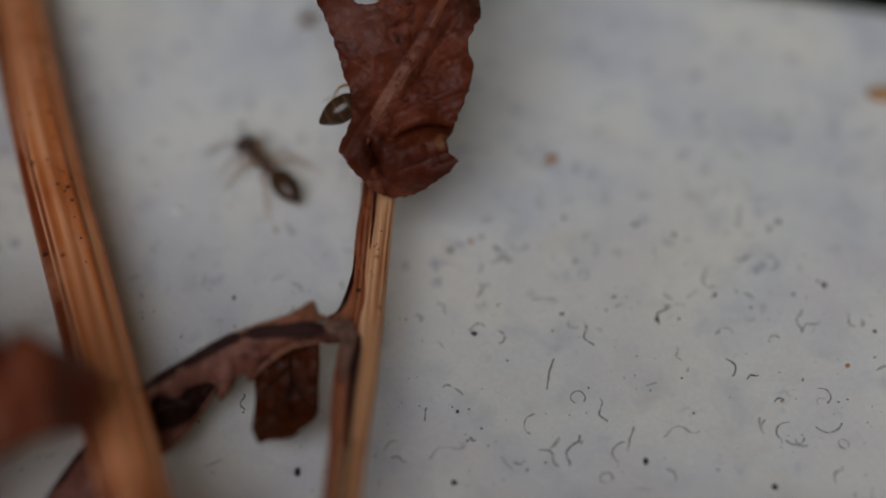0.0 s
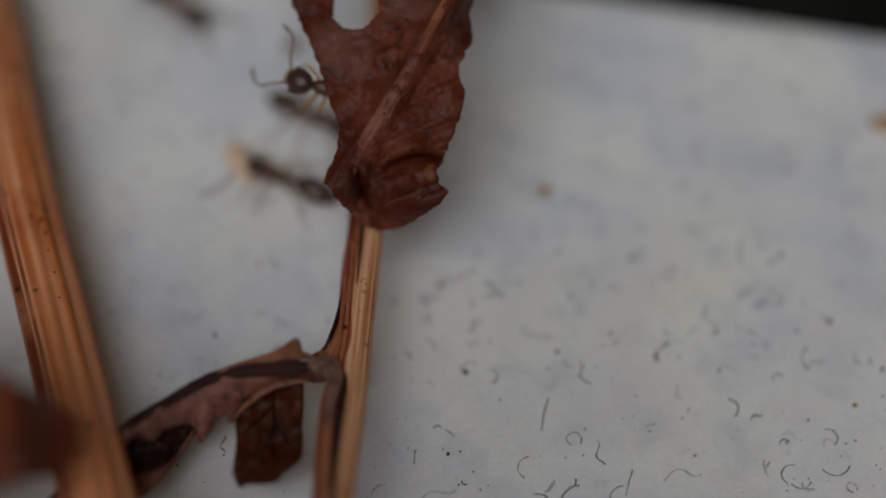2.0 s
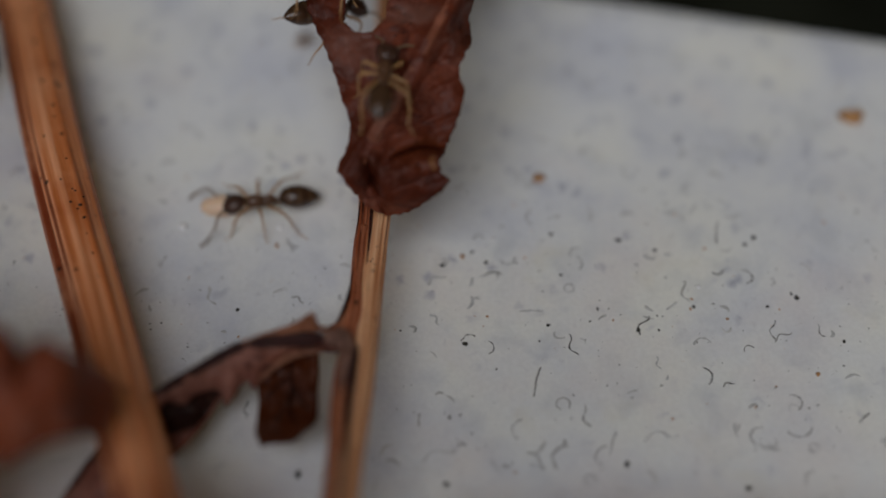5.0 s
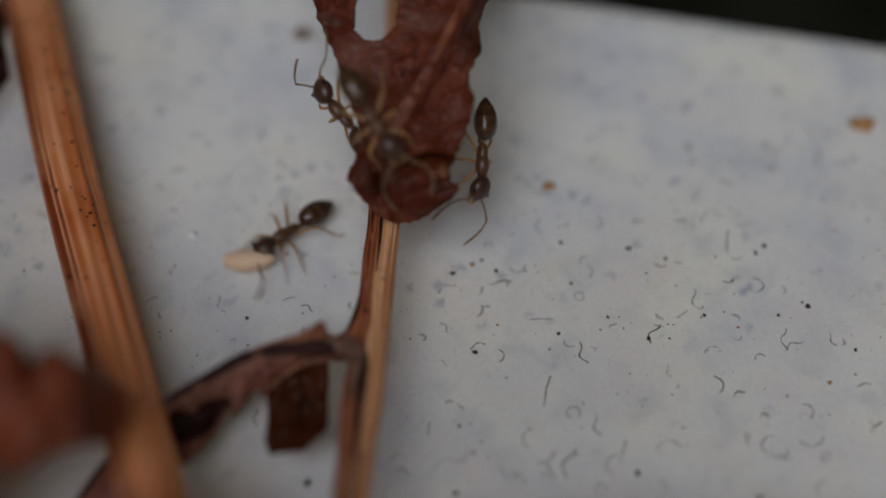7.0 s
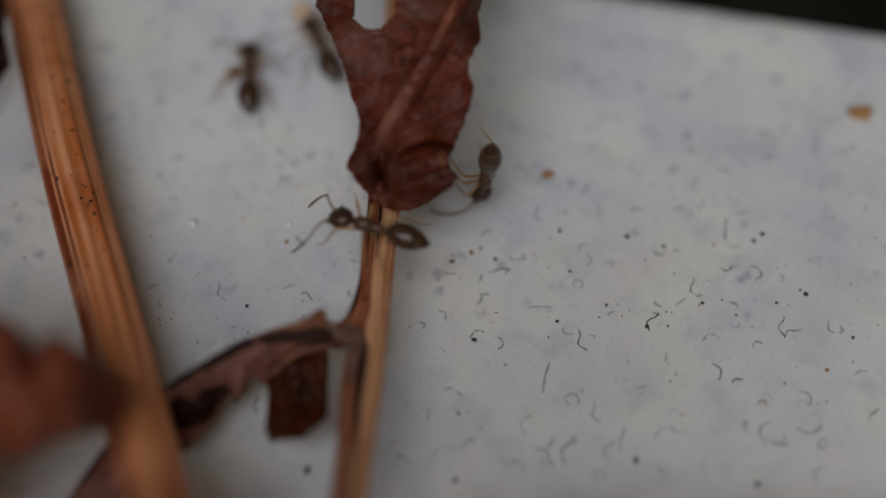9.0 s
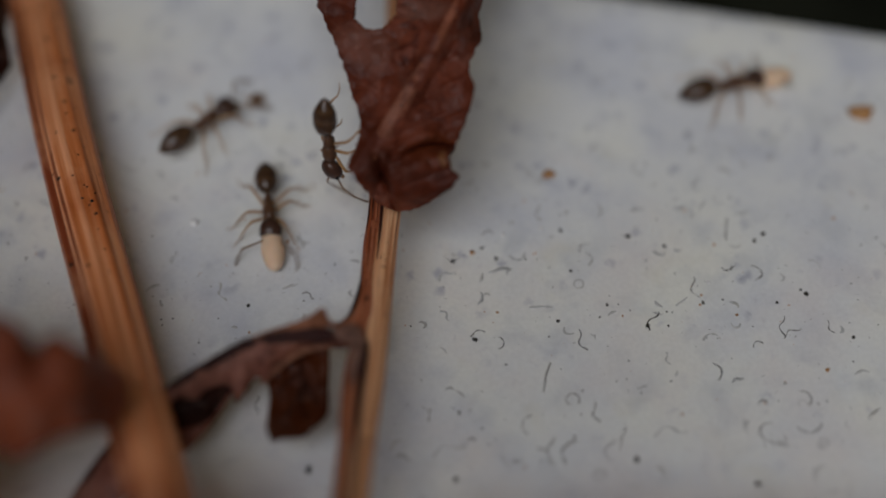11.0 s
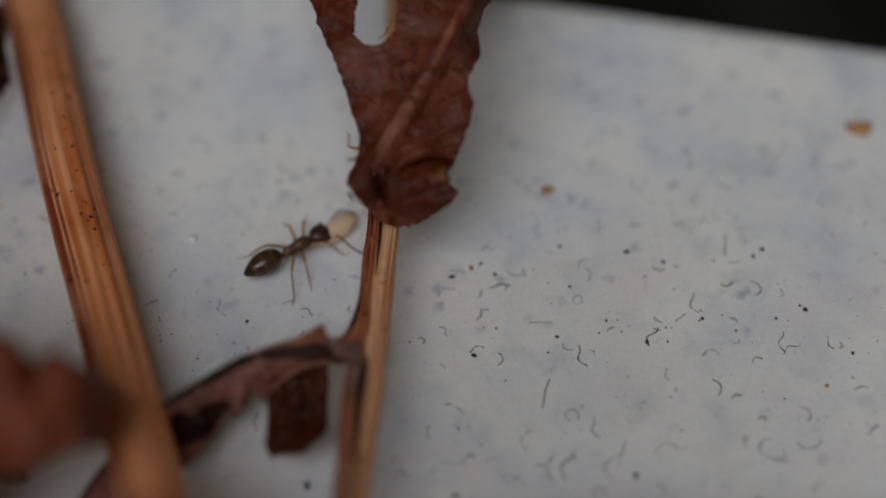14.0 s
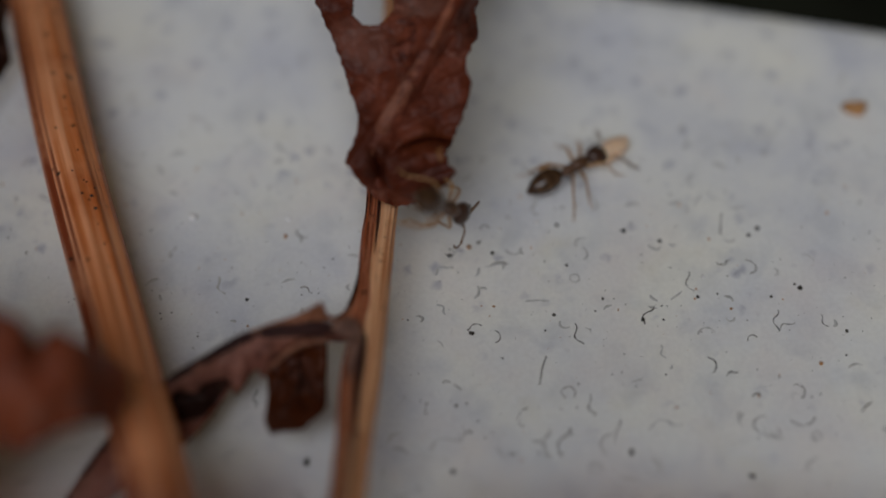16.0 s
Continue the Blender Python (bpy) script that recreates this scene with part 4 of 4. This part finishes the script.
def crawl(table, loaded=False):
    """An ant that goes along the rows (seconds, place, heading, tilt of its footing, nose down), with a tripod gait and swaying head.
    While it climbs on the leaf it draws its legs in under it."""
    a = ant(loaded)
    rows = [(r[0], on(*r[1:])) for r in table]
    walk(a, rows)
    if loaded:
        walk(pupa(), [(s, m @ held(s)) for s, m in rows])
    seed = sum(abs(r[1]) for r in table)
    legs = [o for o in a.children if o.name.startswith("leg")]
    rests = [o.matrix_basis.copy() for o in legs]
    head = next(o for o in a.children if o.name.startswith("head"))
    rest = head.matrix_basis.copy()
    times, phase, gone = [], [], 0.0
    for (t0, m0), (t1, m1) in zip(rows, rows[1:]):
        step = (m1.translation - m0.translation).length / MM
        turn = abs(m1.to_quaternion().rotation_difference(m0.to_quaternion()).angle)
        n = max(1, min(40, round((t1 - t0) / 0.1)))
        for i in range(n):
            times.append(t0 + (t1 - t0) * i / n)
            phase.append(gone)
            gone += (step / 1.9 + turn * 0.35 + 0.02) / n
    times.append(rows[-1][0]), phase.append(gone)
    for i, (leg, m) in enumerate(zip(legs, rests)):
        side = -1 if i < 3 else 1
        off = (i % 2) * 0.5
        keys = []
        for s, p in zip(times, phase):
            w = 2 * math.pi * (p + off) + seed
            grip = np.interp(s, [r[0] for r in table], [38 if len(r) > 5 and r[5] else 0 for r in table])
            keys.append((s, m @ pose(0, 0, 0, side * (max(0, math.cos(w)) * 9 - grip), 0, side * -14 * math.sin(w))))
        walk(leg, keys)
    for i, feeler in enumerate(o for o in head.children if o.name.startswith("antenna")):
        side, base = (-1, 1)[i], feeler.matrix_basis.copy()
        walk(feeler, [(s, base @ pose(0, 0, 0, 0, 10 * math.sin(4.7 * s + seed + i), side * (-6 + 24 * math.sin(2.3 * s + seed * 1.7 + 2.4 * i)))) for s in times[::2] + [16.0]])
    walk(head, [(s, Matrix.Translation(rest.translation) @ pose(0, 0, 0, 0, 0, 9 * math.sin(3.1 * s + seed)) @ rest.to_3x3().to_4x4()) for s in times[::2] + [16.0]])
    return a


def motions():
    # the lens is refocused on the way: millimetres in front of the slab's middle
    walk(focus_point, [(s, pose(0, 0, 0, 35) @ pose(0, 0, d * MM)) for s, d in (
        (0, 2.4), (0.5, 2.4), (1, 2.6), (1.5, 2.8), (2, 2.9), (2.5, 2.7), (3, 2.4), (3.5, 2.2), (4, 1.9), (6.3, 1.5), (7, 1.4), (16, 1.4))])
    crawl([
        (0, -3.96, 1.36, 0.00, 129), (0.2, -3.55, 2.41, 0.00, 84), (0.4, -3.38, 2.67, 0.00, 94), (0.6, -3.35, 3.07, 0.00, 92), (0.8, -3.33, 3.59, 0.00, 81),
        (1, -3.21, 3.51, 0.00, 45), (1.2, -3.08, 3.50, 0.00, -5), (1.4, -3.09, 3.49, 0.00, -20), (1.6, -3.02, 3.36, 0.00, -27), (1.8, -2.85, 3.18, 0.00, -33),
        (2, -2.67, 3.71, 0.00, -30), (2.3, -1.60, 2.93, 0.00, -27), (3, -0.65, 3.76, 0.00, 57), (4, -0.07, 6.86, 0.00, 82), (6, 0.20, 9.61, 0.00, 86),
        (16, 1.17, 13.77, 0.00, 82)])
    crawl([
        (0, -1.46, 1.46, 2.85, 32, 35), (0.3, -1.48, 1.34, 2.77, 20, 35), (0.5, -1.41, 1.06, 2.57, -11, 35), (0.8, -2.12, 0.52, 2.20, -73, 35),
        (1, -2.59, 0.75, 2.36, -111, 35, 60), (1.2, -2.51, 0.58, 2.24, -116, 35, 51), (1.4, -2.95, 1.55, 0.50, -113), (1.6, -3.12, 1.87, 0.00, -146),
        (1.8, -3.14, 1.98, 0.00, -174), (2, -3.20, 1.87, 0.00, -207), (2.2, -3.50, 1.90, 0.00, -242), (2.4, -3.63, 2.61, 0.00, -268),
        (2.6, -3.47, 3.03, 0.00, -278), (2.8, -2.91, 3.50, 0.00, -283), (3, -3.16, 3.54, 0.00, -269), (3.2, -3.25, 2.85, 0.00, -228),
        (3.4, -3.20, 2.07, 0.00, -159), (3.6, -3.05, 1.12, 0.00, -108), (3.8, -3.09, -0.03, 0.00, -90), (4, -3.80, -0.99, 0.00, -122),
        (4.2, -3.29, -0.11, 0.00, -92), (4.7, -3.50, 0.87, 0.00, -116), (5.2, -4.25, 0.93, 0.00, -216), (5.8, -4.46, 1.57, 0.00, -298),
        (6.3, -3.55, 0.76, 0.00, -426), (6.5, -3.41, -0.89, 0.00, -447), (6.7, -3.28, -0.64, 0.00, -435), (6.9, -3.46, -0.14, 0.00, -459),
        (7, -3.59, 0.24, 0.00, -499), (7.1, -3.92, 0.54, 0.00, -522), (7.3, -4.32, 1.30, 0.00, -580), (7.5, -3.77, 1.59, 0.00, -612),
        (7.7, -3.05, 1.71, 0.00, -646), (7.9, -2.86, 2.13, 0.00, -644), (8.1, -2.95, 2.43, 0.00, -651), (8.3, -2.33, 1.50, 2.64, -647, 35),
        (8.5, -2.26, 1.75, 2.81, -636, 35), (8.7, -2.36, 2.65, 3.20, -626, 35), (8.9, -2.46, 2.91, 3.14, -625, 35), (9, -3.14, 5.73, 0.00, -608),
        (9.2, -3.49, 6.18, 0.00, -607), (9.5, -4.01, 7.16, 0.00, -581), (9.8, -5.00, 7.54, 0.00, -524), (10.1, -5.88, 6.72, 0.00, -458),
        (10.5, -5.63, 3.83, 0.00, -432), (10.8, -4.62, 1.61, 0.00, -423), (11, -4.15, 0.68, 0.00, -442), (11.15, -4.17, 0.18, 0.00, -481),
        (11.3, -4.48, 0.10, 0.00, -535), (11.5, -4.89, 1.56, 0.00, -579), (11.7, -6.01, 3.70, 0.00, -586), (11.9, -6.90, 4.80, 0.00, -586),
        (12.1, -6.18, 3.88, 0.00, -540), (12.3, -5.85, 3.43, 0.00, -484), (12.5, -5.80, 1.00, 0.00, -455), (12.6, -5.65, -0.26, 0.00, -443),
        (12.7, -5.13, -0.75, 0.00, -429), (12.9, -3.83, -1.13, 0.00, -400), (13.1, -3.40, -1.97, 0.00, -417), (13.3, -3.24, -2.14, 0.00, -402),
        (13.5, -4.12, -1.09, 0.00, -360), (13.7, -3.46, -0.16, 0.00, -331), (13.9, -3.43, -0.12, 0.00, -325), (14.1, -3.58, -0.34, 0.00, -329),
        (14.3, -2.87, -0.87, 0.80, -330), (14.5, -1.55, -1.46, 1.96, -357), (14.7, -0.84, -1.65, 1.99, -355), (14.9, -0.63, -1.68, 1.92, -354),
        (15.1, -0.43, -1.53, 1.54, -346), (15.3, 0.03, -1.03, 0.80, -355), (15.5, 0.76, -0.03, 0.20, -328), (15.7, 2.45, 0.77, 0.00, -326),
        (15.9, 2.99, 1.46, 0.00, -324), (16, 3.18, 1.58, 0.00, -327)], True)
    crawl([
        (0, -0.52, 1.53, 2.54, 104, 35), (1, -1.15, 2.15, 2.97, 126, 35), (1.6, -1.12, 1.93, 2.94, 156, 35), (1.8, -1.33, 1.85, 3.01, 170, 35),
        (2, -1.90, 1.92, 3.18, 165, 35), (2.2, -2.00, 1.97, 3.21, 159, 35), (2.4, -2.62, 2.43, 3.41, 115, 35, 41), (2.6, -2.65, 2.40, 3.39, 108, 35, 36),
        (2.8, -2.93, 2.53, 3.85, 110, 35, 49), (3, -3.14, 2.67, 3.94, 112, 35, 48), (3.2, -3.05, 2.63, 3.92, 98, 35, 48), (3.4, -2.52, 2.99, 3.92, 68, 35),
        (3.6, -2.20, 2.92, 3.88, 50, 35), (3.8, -1.89, 2.60, 3.65, 8, 35), (4, -2.03, 2.72, 3.72, 2, 35), (4.2, -2.55, 3.12, 4.02, 69, 35),
        (4.8, -2.53, 3.67, 4.40, 79, 35, 38), (5.2, -2.24, 4.28, 4.83, 13, 35, 44), (5.5, -2.22, 4.21, 4.78, -66, 35, 40), (5.8, -2.59, 3.44, 4.24, -87, 35, 39),
        (6.3, -2.64, 2.38, 3.50, -98, 35), (6.5, -2.71, 2.11, 3.31, -100, 35), (6.7, -2.50, 2.13, 3.32, -103, 35), (6.9, -2.20, 2.23, 3.40, -115, 35),
        (7, -2.20, 1.58, 2.81, -232, 35), (7.2, -2.06, 1.53, 2.65, -226, 35), (7.5, -2.31, 1.68, 2.76, -223, 35), (7.7, -2.47, 2.24, 2.67, -230, 35),
        (7.9, -2.90, 2.80, 2.05, -247, 35, 60), (8.0, -3.26, 4.44, 1.00, -240, 35, 66), (8.1, -3.30, 4.70, 0.00, -226), (8.3, -3.36, 5.14, 0.00, -214), (8.5, -3.25, 5.20, 0.00, -214),
        (8.7, -4.20, 5.37, 0.00, -269), (8.9, -4.88, 4.91, 0.00, -266), (9.2, -4.91, 4.73, 0.00, -267), (9.6, -4.85, 5.11, 0.00, -289),
        (9.9, -4.33, 5.07, 0.00, -352), (10.3, -3.71, 4.31, 0.30, -403), (10.7, -2.79, 1.93, 2.45, -441, 35, 44), (11.1, -2.56, 0.72, 2.33, -447, 35, 45),
        (11.3, -2.55, 0.49, 2.05, -443, 35, 41), (11.5, -2.48, 0.20, 1.49, -463, 35, 44), (11.7, -2.42, -0.06, 1.30, -454, 35, 50),
        (11.9, -2.45, -0.09, 1.53, -444, 35, 60), (12, -2.71, 0.08, 1.89, -502, 35, 60), (12.1, -2.65, 0.40, 2.23, -607, 35, 60), (12.3, -2.28, 0.43, 2.38, -645, 35, 58),
        (12.5, -2.36, 0.65, 2.53, -645, 35, 42), (12.7, -2.33, 0.55, 2.46, -641, 35, 45), (12.9, -2.23, 1.25, 2.46, -661, 35), (13.1, -1.77, 1.48, 2.50, -679, 35),
        (13.3, -1.25, 1.72, 2.55, -687, 35), (13.5, -0.70, 1.50, 2.25, -711, 35), (13.65, -1.10, 1.00, 1.83, -790, 35), (13.9, -1.10, 1.30, 2.10, -819, 35), (14, -1.60, 1.40, 2.30, -818, 35, 30),
        (14.1, -2.28, 1.11, 2.61, -816, 35, 51), (14.3, -2.29, 0.33, 2.06, -811, 35, 51), (14.5, -2.32, 0.37, 2.09, -818, 35, 56),
        (14.7, -2.27, 0.33, 2.06, -812, 35, 52), (14.9, -2.23, 0.17, 1.82, -803, 35, 52), (15.1, -2.08, -0.14, 1.61, -773, 35, 60),
        (15.3, -1.95, -0.70, 2.32, -714, 35, 60), (15.4, -1.74, -1.18, 3.08, -707, 35, 60), (15.6, -0.79, -1.15, 3.47, -702, 35, 39),
        (15.7, -0.45, -1.30, 3.24, -712, 35, 38), (15.8, -0.08, -1.35, 2.84, -737, 35, 48), (16, 0.10, -1.17, 2.60, -740, 35, 60)])
    crawl([
        (0, -9.29, 11.87, 0.00, -54), (1.5, -7.63, 10.39, 0.00, -51), (2, -6.24, 7.33, 0.00, -42), (2.2, -4.66, 5.74, 0.00, -38), (2.4, -4.56, 5.96, 0.00, -24),
        (2.6, -4.48, 5.86, 0.00, -17), (2.8, -4.56, 5.60, 0.00, -37), (3, -4.45, 6.36, 0.00, -8), (3.4, -4.30, 6.54, 0.00, -6), (3.8, -4.17, 6.70, 0.00, -3),
        (4.2, -4.16, 6.63, 0.00, -5), (4.7, -3.19, 6.65, 0.30, -8), (5.1, -2.17, 3.68, 4.29, 21, 35, 48), (5.5, -1.60, 3.50, 5.26, 13, 35, 46),
        (5.8, -1.30, 2.81, 5.75, -53, 35, 42), (6.2, -1.40, 2.59, 5.60, -105, 35, 43), (6.6, -1.94, 2.16, 5.18, -101, 35, 47), (6.9, -1.78, 0.86, 4.39, -63, 35, 38),
        (7, -1.50, 0.51, 4.14, -58, 35), (7.2, -1.08, -0.18, 3.78, -56, 35), (7.5, -1.12, -0.24, 3.74, -52, 35), (7.7, -0.98, -0.26, 3.72, -50, 35),
        (7.9, -0.73, -0.20, 3.77, -20, 35, 36), (8.1, -0.13, -0.39, 3.63, -27, 35, 49), (8.3, 0.26, -0.48, 3.33, -43, 35, 56), (8.5, 0.45, -0.44, 2.87, -60, 35, 56),
        (8.7, 0.70, 0.46, 2.15, -57, 35, 53), (8.9, 0.97, 0.62, 1.77, -80, 35, 59), (9, 1.00, 0.88, 1.22, -100, 35, 60), (9.2, 1.01, 1.33, 1.30, -190, 35, 60),
        (9.5, 1.07, 2.16, 0.90, -210, 35, 48), (10, 0.40, 3.07, 1.29, -230, 35, 49), (10.6, -0.14, 3.90, 1.88, -252, 35, 38), (11.4, -0.80, 4.90, 3.20, -264, 35, 35),
        (16, -0.60, 6.30, 5.99, -270, 35, 38)])
    crawl([
        (0, -0.87, 1.97, 2.72, -96, 35), (2.5, -0.87, 1.95, 2.71, -118, 35), (3.2, -1.22, 1.29, 2.37, -216, 35), (3.5, -1.42, 1.18, 2.53, -212, 35),
        (3.7, -1.39, 1.19, 2.67, -180, 35), (3.9, -1.47, 1.20, 2.91, -165, 35), (4, -1.44, 1.36, 2.90, -161, 35), (4.2, -1.65, 0.37, 3.86, -166, 35, 51),
        (4.6, -1.27, 0.67, 4.13, -234, 35, 50), (5, -1.05, 1.06, 4.53, -276, 35, 42), (5.5, -0.62, 1.52, 4.85, -299, 35, 40), (5.9, -0.05, 1.59, 4.90, -331, 35, 47),
        (6.1, 0.29, 1.83, 4.94, -360, 35, 48), (6.3, 0.74, 2.09, 4.76, -431, 35, 48), (6.5, 0.72, 1.92, 3.91, -353, 35, 60), (6.7, 1.02, 1.70, 3.02, -442, 35, 46),
        (6.8, 0.92, 1.35, 2.53, -451, 35, 35), (7, 0.89, 1.19, 2.05, -454, 35), (7.1, 0.72, 0.74, 1.62, -466, 35, 35), (7.3, 0.56, 0.49, 1.44, -472, 35, 42),
        (7.5, 0.12, 0.22, 1.01, -497, 35, 39), (7.7, -0.32, -0.29, 0.60, -492), (7.9, -0.15, -0.41, 0.20, -467), (8.1, -0.18, -0.79, 0.00, -450),
        (8.3, -0.21, -1.53, 0.00, -444), (8.5, -0.12, -1.24, 0.00, -450), (8.7, -0.54, -0.89, 0.84, -517), (8.9, -1.00, -1.28, 1.92, -545),
        (9, -1.48, -1.43, 1.99, -560), (9.1, -1.74, -1.21, 1.82, -559), (9.2, -2.19, -0.52, 1.26, -581), (9.5, -3.00, 0.57, 0.20, -571),
        (9.9, -4.18, 0.88, 0.00, -568), (10.3, -5.79, 1.18, 0.00, -585), (10.7, -6.76, 2.45, 0.00, -619), (11, -5.97, 3.14, 0.00, -677),
        (11.3, -3.91, 3.17, 0.00, -668), (11.5, -1.95, 2.61, 2.93, -698, 35), (11.9, -1.74, 2.71, 2.99, -701, 35), (12.3, -1.51, 2.62, 2.93, -705, 35),
        (12.5, -1.58, 2.57, 2.90, -692, 35), (12.8, -0.96, 2.83, 3.08, -684, 35), (14.5, -0.43, 4.34, 4.14, -647, 35), (16, 0.14, 5.41, 4.89, -648, 35)])
    crawl([
        (0, 2.92, 15.68, 0.00, 0), (9, 4.17, 10.32, 0.00, -37), (10.3, 5.75, 5.53, 0.00, -48), (11, 7.15, 4.41, 0.00, 16), (11.3, 8.29, 5.24, 0.00, 22),
        (11.5, 9.27, 5.85, 0.00, 21), (11.9, 11.09, 6.28, 0.00, 23), (12.5, 13.99, 6.40, 0.00, -0), (16, 17.81, 2.52, 0.00, -26)], True)
    crawl([
        (0, -15.32, -4.53, 0.00, -0), (11, -12.26, -6.31, 0.00, -6), (12.2, -10.22, -7.20, 0.00, 0), (12.6, -9.35, -6.84, 0.00, 3),
        (13, -9.52, -6.66, 0.00, 25), (13.4, -9.58, -6.43, 0.00, 93), (14, -9.86, -5.51, 0.00, 151), (16, -13.89, -4.91, 0.00, 158)])
    walk(mite(), [(s, on(x, y, 0, h, 0)) for s, x, y, h in (
        (0.0, -3.28, 6.13, -90), (6.3, -3.36, 6.48, -53), (7.0, -3.70, 6.82, -76), (7.3, -4.19, 6.80, -39), (7.7, -4.17, 6.66, -62), (7.9, -4.38, 6.50, -85), (8.1, -4.80, 6.27, -48), (8.5, -4.96, 5.88, -71), (9.2, -5.38, 4.75, -34), (10.3, -5.06, 4.09, -57), (11.5, -4.43, 4.17, -80), (11.9, -4.17, 4.10, -43), (12.3, -3.88, 4.23, -66), (12.5, -3.65, 4.11, -89), (12.9, -3.13, 4.09, -52), (13.3, -2.79, 3.94, -75), (13.5, -2.47, 3.82, -38), (14.0, -1.46, 3.59, -61), (16.0, -0.86, 5.18, -84))])


motions()
